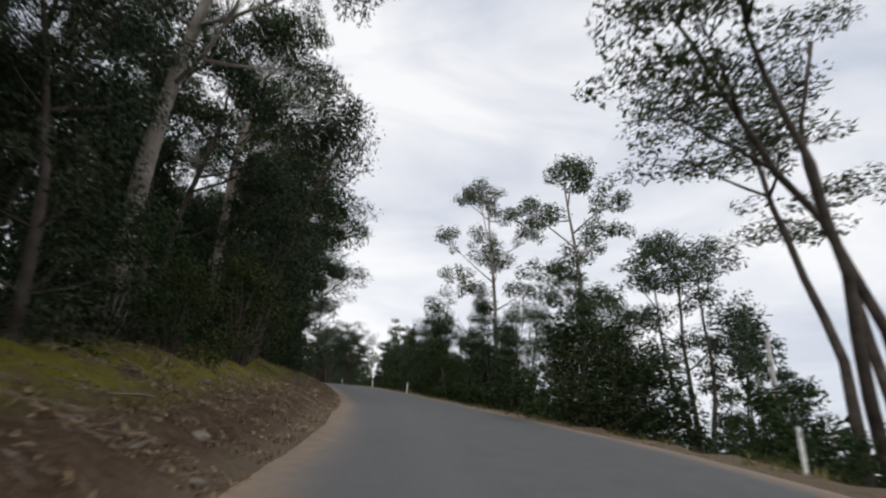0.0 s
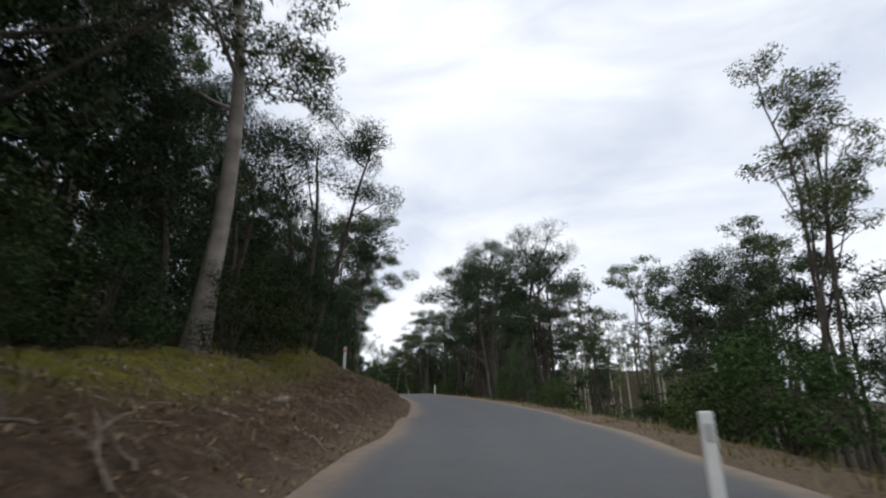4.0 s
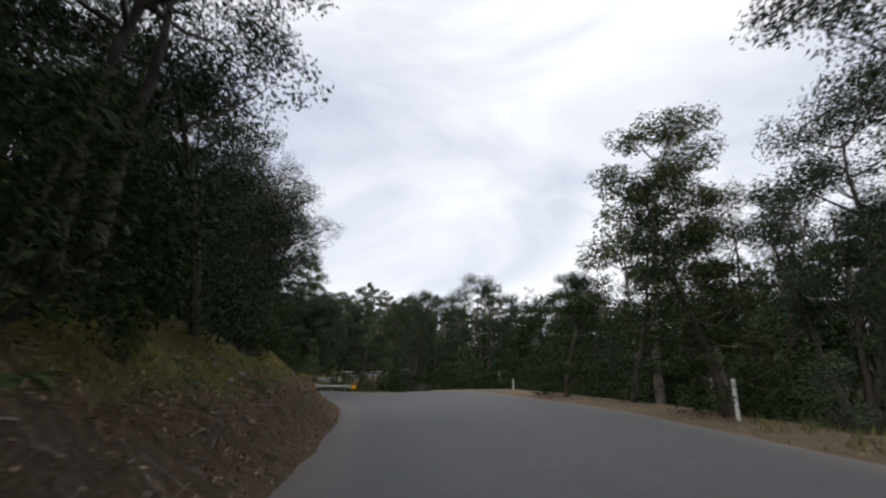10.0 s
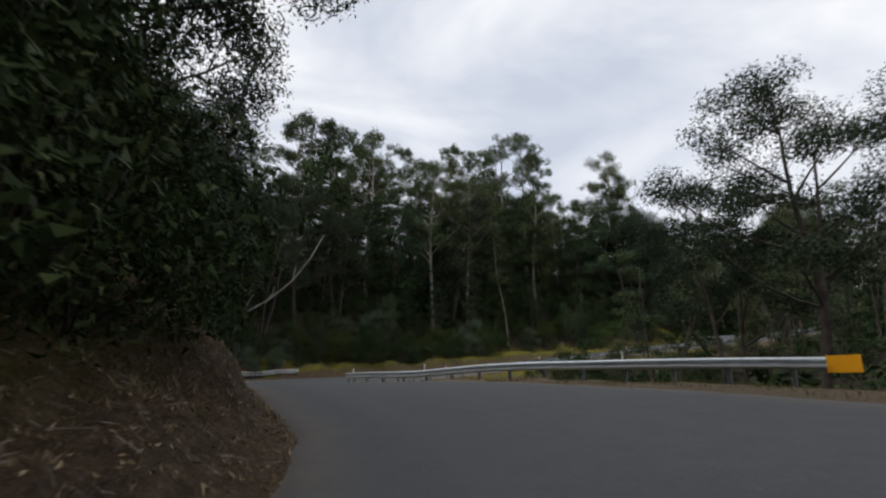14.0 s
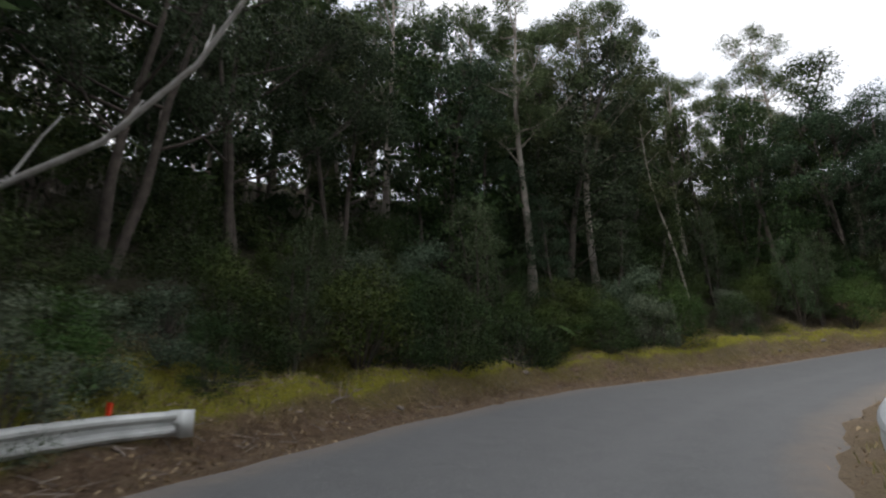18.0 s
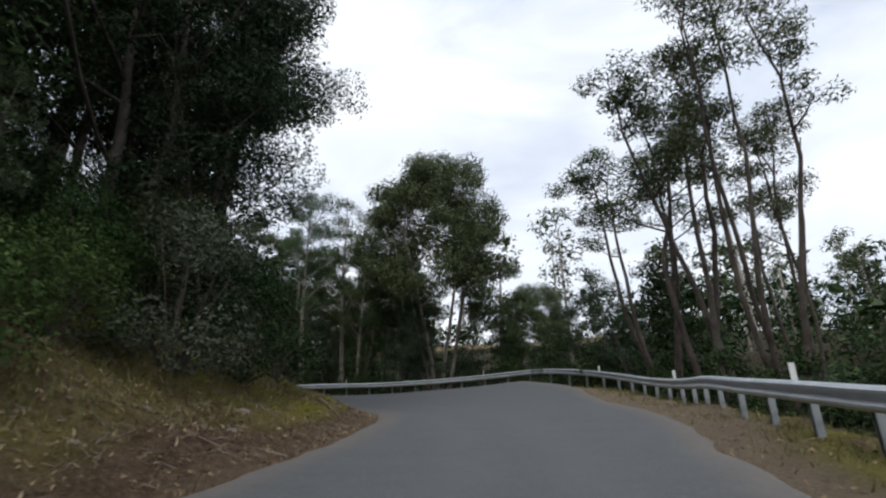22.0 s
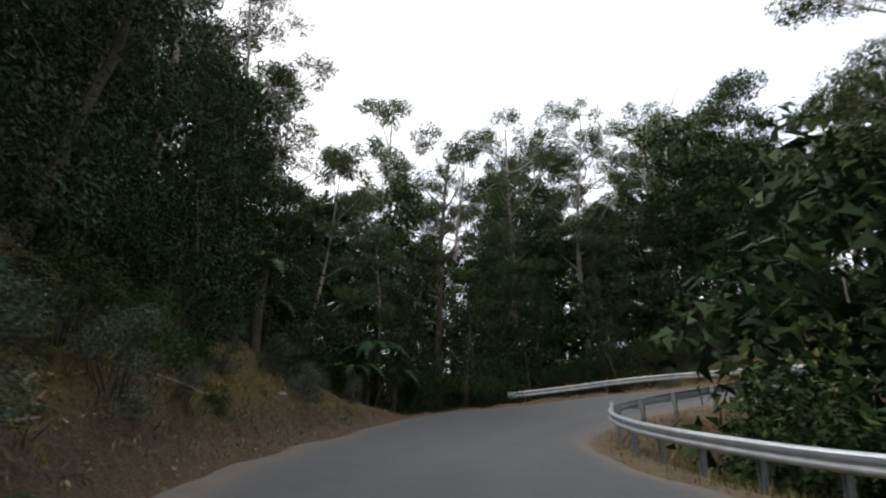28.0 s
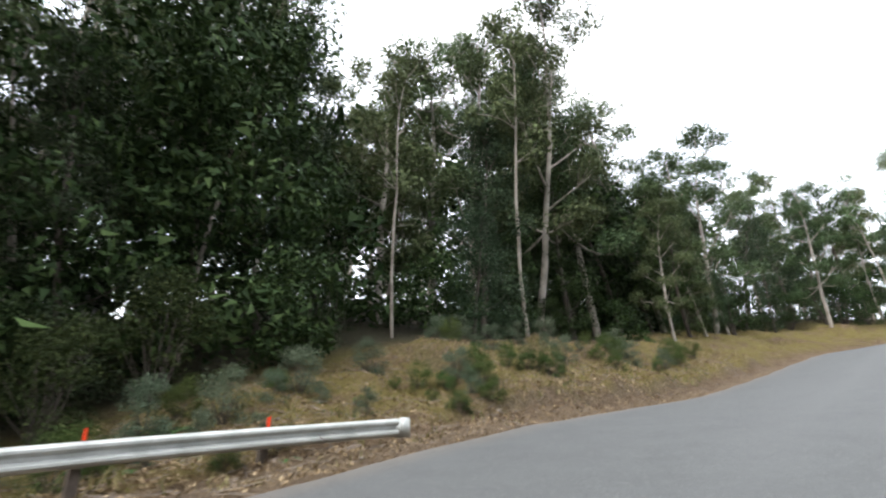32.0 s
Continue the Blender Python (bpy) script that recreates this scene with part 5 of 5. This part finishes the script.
def guard_rail(points, facing, steel, post, spacing, label, marks, mark_mesh, top=0.72, heights=None, dip=(0.0, 0.0, 0.0)):
    """A W-beam on posts. facing: +1 when the road lies to the left of the line as drawn."""
    line = spline(points)
    tg = np.gradient(line, axis=0)
    tg /= np.linalg.norm(tg, axis=1)[:, None]
    out = np.stack([-tg[:, 1], tg[:, 0]], 1) * facing
    gz = np.array([float(ground_z(x, y)) for x, y in line])
    rt_, rd_, rz_ = nearest(line[:, 0], line[:, 1])
    deck = rz_ + fall(rt_) * np.clip(rd_, -left_edge(rt_) - 0.6, right_edge(rt_) + 1.2)
    gz = np.maximum(gz, deck - 0.12) + np.interp(rt_, [15, 16, 17, 18, 19, 20, 22, 23, 24, 25, 25.8, 26.3], [0.22, 0.1, -0.08, -0.1, 0, 0.05, 0.06, 0.08, 0.05, 0.08, 0.16, 0.12])
    if heights:
        gz = np.interp(line[:, 1], *zip(*heights))
    gz = gz + np.interp(np.linspace(0, 1, len(gz)), [0, 0.55, 1], dip)
    for _ in range(6):
        gz[1:-1] = 0.25 * gz[:-2] + 0.5 * gz[1:-1] + 0.25 * gz[2:]
    root = thing("guard_rail", line[0, 0], line[0, 1], gz[0], label, "guard rail")
    o = np.array([line[0, 0], line[0, 1], gz[0]])
    m = len(W_BEAM)
    w = 2 * m
    for c, first in enumerate(range(0, len(line) - 1, 5)):  # lapped panels four metres long
        run = range(first, min(first + 6, len(line)))
        v, f = [], []
        lap = 0.004 * (c % 2)
        for i in run:
            for thick in (0.0, -0.012):
                for dx, dz in W_BEAM:
                    dx += thick + lap
                    v.append(np.array([line[i, 0] + out[i, 0] * dx, line[i, 1] + out[i, 1] * dx, gz[i] + top - 0.31 + dz]) - o)
        for i in range(len(run) - 1):
            a = i * w
            for k in range(m - 1):
                f.append((a + k, a + k + 1, a + w + k + 1, a + w + k))
                f.append((a + m + k, a + w + m + k, a + w + m + k + 1, a + m + k + 1))
            f.append((a, a + w, a + w + m, a + m))
            f.append((a + m - 1, a + 2 * m - 1, a + w + 2 * m - 1, a + w + m - 1))
        part_of("beam_panel", mesh_from("rail_beam", v, f, steel, False), root)
    n = max(1, round(spacing / 0.8))
    for c, i in enumerate(range(1, len(line) - 1, n)):
        turn = math.degrees(math.atan2(out[i, 1], out[i, 0]))
        ob = part_of("post", post, root)
        ob.matrix_local = pose(*(np.array([line[i, 0] - out[i, 0] * 0.16, line[i, 1] - out[i, 1] * 0.16, gz[i] + top - 0.02]) - o), 0, 0, turn)
        sp = part_of("spacer", BLOCK, ob)
        sp.matrix_local = pose(0.10, 0, 0.03)
        if marks and c % marks == marks // 2:
            tag = part_of("reflector", mark_mesh, ob)
            tag.matrix_local = pose(0.16, 0, 0.02, 0, 0, -90 * facing)
    return root, line, gz, out, tg


def end_cap(root, at, z, way, mat, name="end_terminal"):
    """The rounded fishtail that closes a rail."""
    v, f = [], []
    n = 10
    for k in range(n + 1):
        th = math.pi * k / n
        for dz in (0.0, 0.34):
            v.append((0.16 * math.sin(th) * 1.6, 0.08 - 0.16 * (1 - math.cos(th)) / 2 * 1.4, dz - 0.33))
    for k in range(n):
        f.append((2 * k, 2 * k + 2, 2 * k + 3, 2 * k + 1))
    me = mesh_from(name, v, f, mat)
    ob = part_of(name, me, root)
    ob.matrix_world = pose(at[0], at[1], z + 0.72, 0, 0, math.degrees(math.atan2(way[1], way[0])))
    sol = ob.modifiers.new("thickness", "SOLIDIFY")
    sol.thickness = 0.012
    return ob


MAIN = [(-102.5, 219.2), (-108, 216.9), (-114, 214.4), (-120.2, 212.0), (-124.2, 211.5), (-126.9, 213.5), (-129.1, 216.8), (-131.0, 222.0), (-132.3, 229.0), (-132.6, 236.3), (-132.4, 244.7), (-131.8, 252.0)]
MAIN += [(-130.9, 259.5), (-131.4, 267.0), (-134.0, 272.4), (-137.5, 274.8), (-142, 275.9), (-148.5, 276.3), (-157, 276), (-165, 275), (-172, 274), (-176.3, 274.2), (-178.2, 275.6), (-179.2, 278), (-179.4, 282), (-179.2, 287), (-177.9, 293), (-176.1, 299), (-174.4, 305), (-172.4, 311)]
rail, line, gz_, out_, tg_ = guard_rail(MAIN, 1, M_STEEL, RAIL_POST, 1.6, "galvanised W-beam guard rail on steel posts round the bends", 6, DELIN)
board = part_of("end_board", box_mesh("end_board", 0.02, 0.9, 0.44, M_ORANGE, 0.004), rail, "orange end marker board")
board.matrix_world = pose(-102.15, 219.3, gz_[0] + 0.32, 0, 0, math.degrees(math.atan2(tg_[0][1], tg_[0][0])) + 62)
left_a = [(-117, 204.8), (-121.5, 204.8), (-125, 204.8), (-127.3, 205.1), (-129.6, 206.3), (-131.7, 207.6), (-133.1, 209.0), (-134.0, 210.4)]
rail_b, line_b, gz_b, _, tg_b = guard_rail(left_a, -1, M_OLDSTEEL, TIMBER_POST, 2.4, "weathered W-beam guard rail over a culvert", 2, RED_TAG, dip=(0.1, 0.1, -0.24))
end_cap(rail_b, line_b[-1], gz_b[-1], tg_b[-1], M_OLDSTEEL)
end_cap(rail_b, line_b[0], gz_b[0], -tg_b[0], M_OLDSTEEL)
left_c = [(-188.6, 273.2), (-189.4, 276), (-189.8, 279.5), (-189.2, 283.5), (-187.4, 288.2)]
rail_c, line_c, gz_c, _, tg_c = guard_rail(left_c, -1, M_OLDSTEEL, TIMBER_POST, 2.4, "weathered W-beam guard rail with red reflectors", 1, RED_TAG, top=0.62, heights=[(272.3, 29.10), (276, 29.55), (279.5, 30.13), (282.5, 30.45), (285, 30.68), (288.2, 30.93)])
end_cap(rail_c, line_c[-1], gz_c[-1] - 0.1, tg_c[-1], M_OLDSTEEL)
end_cap(rail_c, line_c[0], gz_c[0] - 0.1, -tg_c[0], M_OLDSTEEL)


# ---- guide posts ----
def guide_post(x, y, turn, side):
    z = float(ground_z(x, y))
    ob = thing("guide_post", x, y, z, "white plastic guide post with a reflector at the road edge", "guide post", "guide posts", turn)
    body = part_of("post", POST_BODY, ob)
    part_of("reflector", POST_RED if side < 0 else POST_CLEAR, body, "red reflector" if side < 0 else "grey reflector")
    return ob


POST_BODY = box_mesh("guide_post_body", 0.10, 0.035, 1.2, M_WHITE, 0.01, -0.22)
POST_RED = box_mesh("guide_post_red", 0.06, 0.045, 0.12, M_RED, 0.004, 0.78)
POST_CLEAR = box_mesh("guide_post_grey", 0.06, 0.045, 0.12, M_OLDSTEEL, 0.004, 0.78)
for x, y, side in [(-2.4, 48.4, 1), (-8.0, 70.2, 1), (-14.3, 84.0, 1), (-24.6, 98.2, -1), (-45.5, 146.4, -1), (-47.9, 165.5, 1), (-34.0, 137.6, 1), (-59.0, 186.8, 1), (7.3, 10.9, 1), (-76.0, 208.9, 1)]:
    tt, _, _ = nearest([x], [y])
    n = int(np.argmin(np.abs(RT - tt[0])))
    guide_post(x, y, math.degrees(math.atan2(TG[n, 1], TG[n, 0])) - 90, side)


# ---- on the ground: litter, grass, stones, sticks, ferns ----
def scatter(rng, n, t0, t1, u0, u1, side=-1):
    """Places beside the road: seconds along it, metres past the edge of the seal."""
    t = rng.uniform(t0, t1, n)
    # even spread over the length, not over the time
    s = np.r_[0, np.cumsum(np.linalg.norm(np.diff(RP[:, :2], axis=0), axis=1))]
    lo, hi = np.interp([t0, t1], RT, s)
    q = rng.uniform(lo, hi, n)
    k = np.clip(np.searchsorted(s, q), 0, len(s) - 1)
    t = RT[k]
    u = rng.uniform(u0, u1, n)
    e = left_edge(t) if side < 0 else right_edge(t)
    d = side * (e + u)
    x, y = RP[k, 0] + NR[k, 0] * d + TG[k, 0] * rng.uniform(-0.5, 0.5, n), RP[k, 1] + NR[k, 1] * d + TG[k, 1] * rng.uniform(-0.5, 0.5, n)
    return x, y, surface_z(x, y, side), t, u


def chips(rng, x, y, z, size, lift=0.04):
    n = len(x)
    a, s = rng.uniform(0, 6.28, n), size * rng.uniform(0.5, 1.6, n)
    tilt = rng.normal(0, 0.8, (n, 2))
    c = np.stack([x, y, z + lift], 1)
    way = np.stack([np.cos(a), np.sin(a), tilt[:, 0]], 1) * s[:, None]
    wide = np.stack([-np.sin(a), np.cos(a), tilt[:, 1]], 1) * (s * 0.24)[:, None]
    return np.stack([c - way * 0.5 + wide * 0.2, c - wide, c + way * 0.6], 1)


rng = np.random.RandomState(5)
x, y, z, t, u = scatter(rng, 270000, -1, 35, 0.05, 4.6)
x2, y2, z2, t2, u2 = scatter(rng, 24000, -1, 33, 0.0, 2.2, 1)
x3, y3, z3, t3, u3 = scatter(rng, 46000, 31.5, 36.4, 1.0, 7.0)
lit = chips(rng, np.r_[x, x2, x3], np.r_[y, y2, y3], np.r_[z, z2, z3], 0.058, 0.018)
tagged(new("leaf_litter", tri_mesh("leaf_litter", lit, M_LITTER)), "brown fallen gum leaves and bark on the banks", "leaf litter", kind="stuff")


def blades(rng, x, y, z, high, slim=0.08):
    n = len(x)
    a = rng.uniform(0, 6.28, n)
    h = high * rng.uniform(0.4, 1.4, n)
    c = np.stack([x, y, z - 0.02], 1)
    w = np.stack([np.cos(a), np.sin(a), 0 * a], 1) * (h * slim)[:, None]
    tip = c + np.stack([rng.normal(0, 0.45, n) * h, rng.normal(0, 0.45, n) * h, h], 1)
    return np.stack([c - w, c + w, tip], 1)


def tufts(rng, n, per, high, spread, *where, **kw):
    x, y, z, t, u = scatter(rng, n, *where, **kw)
    k = np.repeat(np.arange(n), per)
    xx, yy = x[k] + rng.normal(0, spread, len(k)), y[k] + rng.normal(0, spread, len(k))
    return blades(rng, xx, yy, surface_z(xx, yy, kw.get("side", -1)), high)


grass = np.concatenate([
    tufts(rng, 900, 12, 0.16, 0.18, -1, 8, 1.6, 5.0), tufts(rng, 800, 12, 0.16, 0.2, 8, 16, 1.6, 4.5), tufts(rng, 1100, 14, 0.15, 0.22, 18.3, 24.6, 1.7, 4.5),
    tufts(rng, 800, 14, 0.16, 0.16, 26, 30.2, 0.8, 4.2), tufts(rng, 130, 14, 0.2, 0.2, 32.5, 36, 1.0, 6), tufts(rng, 700, 14, 0.22, 0.2, -1, 11, 0.7, 3.0, side=1),
    tufts(rng, 900, 12, 0.13, 0.2, 14.5, 24, 0.7, 3.4, side=1), tufts(rng, 700, 12, 0.18, 0.2, 24, 33, 0.9, 3.4, side=1),
])
tagged(new("dry_grass", tri_mesh("dry_grass", grass, M_GRASS)), "short dry grass and moss tufts beside the road", "grass", kind="stuff")


def rock_mesh(seed):
    r = np.random.RandomState(seed)
    bm = bmesh.new()
    bmesh.ops.create_icosphere(bm, subdivisions=2, radius=0.5)
    cut = r.normal(size=(5, 3))
    cut /= np.linalg.norm(cut, axis=1)[:, None]
    for v in bm.verts:
        for c in cut:
            over = v.co.dot(Vector(c)) - 0.33
            if over > 0:
                v.co -= Vector(c) * over * 0.85
        v.co.z *= 0.7
    me = bpy.data.meshes.new("rock")
    bm.to_mesh(me)
    bm.free()
    me.materials.append(M_ROCK)
    return me


ROCKS = [rock_mesh(k) for k in range(4)]
x, y, z, t, u = scatter(rng, 230, -0.5, 34, 0.3, 2.6)
for k in range(len(x)):
    ob = new("rock", ROCKS[k % 4])
    s = 0.08 + 0.27 * rng.random() ** 2.5
    ob.matrix_world = pose(x[k], y[k], z[k] + s * 0.02, rng.uniform(-20, 20), rng.uniform(-20, 20), rng.uniform(0, 360)) @ Matrix.Scale(s, 4)
    tagged(ob, "grey-brown stone lying in the cut bank", "rock", "stones in the bank")


def stick_mesh(seed):
    r = np.random.RandomState(seed)
    tb = Tubes()
    main = limb(r, (0, 0, 0), (1, 0, 0.05), 1.0, 0.14, 0.0, 6)
    tb.add(main, np.linspace(0.022, 0.006, 7), 5)
    for k in range(3):
        tb.add(limb(r, main[2 + k], (0.7, r.uniform(-0.8, 0.8), 0.3), 0.35, 0.2, 0.0, 3), np.linspace(0.011, 0.003, 4), 4)
    return tb.mesh("stick", M_TWIG)


STICKS = [stick_mesh(k) for k in range(5)]
x, y, z, t, u = scatter(rng, 150, -0.5, 36, 0.5, 4.5)
for k in range(len(x)):
    ob = new("fallen_branch", STICKS[k % 5])
    s = rng.uniform(0.45, 1.25)
    gx = float(ground_z(x[k] + 0.4, y[k]) - ground_z(x[k] - 0.4, y[k])) / 0.8
    a = rng.uniform(0, 360)
    ob.matrix_world = pose(x[k], y[k], z[k] + 0.05, 0, -math.degrees(math.atan(gx * math.cos(radians(a)))), a) @ Matrix.Scale(s, 4)
    tagged(ob, "bleached dead branch lying on the bank", "branch", "fallen branches")


def twigs(rng, n, *where, **kw):
    """Thin dead twigs and bark strips strewn over the bank, as one mesh of slim prisms."""
    x, y, z, t, u = scatter(rng, n, *where, **kw)
    a, ln, w = rng.uniform(0, 6.28, n), 0.08 + 0.4 * rng.random(n) ** 2.5, rng.uniform(0.003, 0.008, n)
    dx, dy = np.cos(a) * ln / 2, np.sin(a) * ln / 2
    p = np.stack([x - dx, y - dy, surface_z(x - dx, y - dy, kw.get("side", -1)) + 0.03], 1)
    q = np.stack([x + dx, y + dy, surface_z(x + dx, y + dy, kw.get("side", -1)) + 0.05], 1)
    s = np.stack([-np.sin(a) * w, np.cos(a) * w, 0 * a], 1)
    up = np.array([0, 0, 1.6]) * w[:, None]
    return np.concatenate([np.stack([p - s, q - s * 0.5, q + up], 1), np.stack([p - s, q + up, p + up], 1), np.stack([p + up, q + up, q + s * 0.5], 1), np.stack([p + up, q + s * 0.5, p + s], 1)])


tw = np.concatenate([twigs(rng, 18000, -1, 36, 0.2, 4.6), twigs(rng, 2600, 31.5, 36.4, 1.0, 7.0), twigs(rng, 1500, -1, 33, 0.3, 2.5, side=1)])
tagged(new("twigs", tri_mesh("twigs", tw, M_TWIG)), "dead twigs and bark strips strewn over the banks", "twigs", kind="stuff")


def frond(r, length, droop):
    """One fern frond: a midrib with leaflets as triangles."""
    tris = []
    n = 16
    for k in range(n):
        f0, f1 = k / n, (k + 1) / n
        p0 = np.array([length * f0, 0, length * (0.75 * f0 - droop * f0 * f0)])
        p1 = np.array([length * f1, 0, length * (0.75 * f1 - droop * f1 * f1)])
        w = length * 0.17 * math.sin(math.pi * min(1, f0 * 0.9 + 0.12)) + 0.01
        for sgn in (-1, 1):
            tip = (p0 + p1) / 2 + np.array([0.3 * w, sgn * w, -0.25 * w])
            tris.append([p0, p1 * 0.8 + p0 * 0.2, tip])
    return np.array(tris)


def fern_mesh(seed, length, count):
    r = np.random.RandomState(seed)
    out = []
    for k in range(count):
        a = 6.283 * k / count + r.uniform(-0.2, 0.2)
        f = frond(r, length * r.uniform(0.8, 1.15), r.uniform(0.7, 1.1))
        c, s = math.cos(a), math.sin(a)
        out.append(np.stack([f[..., 0] * c - f[..., 1] * s, f[..., 0] * s + f[..., 1] * c, f[..., 2]], -1))
    return tri_mesh("fern_fronds", np.concatenate(out), M_FERN)


FERNS = [fern_mesh(k, 1.0, 11) for k in range(3)]
TREE_FERN = fern_mesh(9, 1.7, 16)


def fern(x, y, s=1.0, tall=0.0):
    z = float(ground_z(x, y))
    if tall:
        ob = thing("tree_fern", x, y, z, "tree fern with shaggy brown trunk and green fronds", "fern", "tree ferns")
        tb = Tubes()
        tb.add([(0, 0, -0.3), (0.03, 0, tall * 0.5), (0.0, 0.04, tall)], [0.17, 0.14, 0.12], 9)
        part_of("trunk", tb.mesh("fern_trunk", M_DARKBARK), ob)
        fr = part_of("fronds", TREE_FERN, ob)
        fr.matrix_local = pose(0, 0, tall - 0.05, 0, 0, random.uniform(0, 360)) @ Matrix.Scale(s, 4)
    else:
        ob = new("fern", FERNS[random.randrange(3)])
        ob.matrix_world = pose(x, y, z, 0, 0, random.uniform(0, 360)) @ Matrix.Scale(s, 4)
        tagged(ob, "green bracken fern growing on the bank", "fern", "ferns")


for x, y, s, tall in [(-144.2, 223.6, 0.9, 0.8), (-144.8, 225.6, 0.8, 0.7), (-176.0, 263.6, 1.2, 2.6), (-178.2, 263.2, 1.1, 2.2), (-183.7, 266.1, 1.25, 2.6), (-185.2, 267.2, 1.1, 2.1), (-182.6, 265.6, 1.0, 1.4)]:
    fern(x, y, s, tall)
x, y, z, t, u = scatter(rng, 26, 8.2, 11.5, 1.6, 4.0)
for k in range(len(x)):
    fern(x[k], y[k], rng.uniform(0.35, 0.7))
x, y, z, t, u = scatter(rng, 24, 15.9, 18.4, 2.4, 6.0)
for k in range(len(x)):
    fern(x[k], y[k], rng.uniform(0.6, 1.1))
for where in ((80, 26.0, 30.6, 0.7, 4.0), (16, 32.4, 34.5, 1.8, 4.5), (14, 5.0, 8.0, 2.2, 5.0)):
    x, y, z, t, u = scatter(rng, *where)
    for k in range(len(x)):
        fern(x[k], y[k], rng.uniform(0.22, 0.5))
x, y, z, t, u = scatter(rng, 26, 28, 33.2, 3.0, 7.0)
for k in range(len(x)):
    fern(x[k], y[k], rng.uniform(0.5, 1.1))


# ---- the leaning dead tree over the culvert ----
def leaning_tree():
    r = np.random.RandomState(4)
    base = np.array([-139.6, 199.8, float(ground_z(-139.6, 199.8))])
    ob = thing("leaning_dead_tree", *base, "bare grey dead tree leaning over the gully", "tree")
    tb = Tubes()
    way = [np.array(q) - base for q in ((-139.6, 199.8, base[2] - 0.4), (-139.4, 201.5, 24.7), (-139.1, 204.0, 25.6), (-139.0, 205.9, 26.1), (-138.4, 207.8, 27.3), (-137.1, 209.5, 28.9), (-135.8, 210.6, 30.6), (-134.8, 211.4, 32.4))]
    tb.add(way, [0.14, 0.12, 0.11, 0.09, 0.075, 0.06, 0.045, 0.02], 8)
    part_of("trunk", tb.mesh("leaning_trunk", M_GREYBARK), ob)
    for k, ln in ((2, 1.8), (3, 2.2), (4, 1.6), (5, 1.4)):
        tb = Tubes()
        br = limb(r, way[k], (-0.3, r.uniform(-0.5, 0.5), 1), ln, 0.2, 0.05, 4)
        tb.add(br, np.linspace(0.05, 0.012, 5), 5)
        part_of("branch", tb.mesh("leaning_branch", M_GREYBARK), ob)


leaning_tree()


# ---- concrete edge of the culvert under the rail ----
def culvert_kerb(points, label):
    line = spline(points, 0.6)
    tg = np.gradient(line, axis=0)
    tg /= np.linalg.norm(tg, axis=1)[:, None]
    nr = np.stack([tg[:, 1], -tg[:, 0]], 1)
    rt_, rd_, rz_ = nearest(line[:, 0], line[:, 1])
    v, f = [], []
    for i, (q, n) in enumerate(zip(line, nr)):
        for dx, dz in ((-0.14, -0.9), (-0.14, 0.09), (-0.11, 0.12), (0.11, 0.12), (0.14, 0.09), (0.14, -0.3)):
            v.append((q[0] + n[0] * dx, q[1] + n[1] * dx, rz_[i] + dz))
    for i in range(len(line) - 1):
        for k in range(5):
            f.append((6 * i + k, 6 * i + k + 1, 6 * i + 7 + k, 6 * i + 6 + k))
    f += [tuple(range(6)), tuple(reversed(range(len(v) - 6, len(v))))]
    tagged(new("culvert_kerb", mesh_from("culvert_kerb", v, f, M_CONCRETE, False)), label, "kerb")


M_CONCRETE = simple("stained_concrete", (0.10, 0.095, 0.085), (0.27, 0.26, 0.24), 3.0, 0.9, 0, 0.4)
culvert_kerb([(-119, 204.75), (-121.5, 204.75), (-125, 204.75), (-127.3, 205.05), (-129.6, 206.25), (-131.7, 207.55), (-132.9, 208.8)], "stained concrete culvert edge beneath the guard rail")


# ---- patch in the seal and the power pole ----
def patch(t0, t1, d0, d1):
    k = [i for i in range(len(RT)) if t0 <= RT[i] <= t1]
    dd_ = np.linspace(d0, d1, 4)
    px = RP[k, 0, None] + NR[k, 0, None] * dd_
    py = RP[k, 1, None] + NR[k, 1, None] * dd_
    pz = RP[k, 2, None] + 0.026 + 0 * dd_
    ob = new("asphalt_patch", grid_mesh("asphalt_patch", px, py, pz, {}))
    ob.data.materials.append(M_PATCH)
    ob.parent = road


M_PATCH = simple("pale_patch", (0.12, 0.12, 0.118), (0.17, 0.168, 0.165), 30, 0.85)
patch(2.02, 2.3, -1.7, 0.3)


def power_pole(x, y):
    z = float(ground_z(x, y))
    ob = thing("power_pole", x, y, z, "grey timber power pole with crossarm among the trees", "power pole", "", 40)
    tb = Tubes()
    tb.add([(0, 0, -0.5), (0, 0, 4.5), (0, 0, 9.0)], [0.16, 0.14, 0.11], 10)
    part_of("pole", tb.mesh("pole", M_GREYBARK), ob)
    arm = part_of("crossarm", box_mesh("crossarm", 1.8, 0.09, 0.11, M_TIMBER, 0.008), ob)
    arm.matrix_local = pose(0, 0.14, 8.5)
    for k in (-0.8, -0.3, 0.3, 0.8):
        tb = Tubes()
        tb.add([(0, 0, 0), (0, 0, 0.06), (0, 0, 0.12), (0, 0, 0.16)], [0.03, 0.045, 0.045, 0.015], 8)
        ins = part_of("insulator", tb.mesh("insulator", M_WHITE), ob)
        ins.matrix_local = pose(k, 0.14, 8.6)


power_pole(19.5, 30.5)
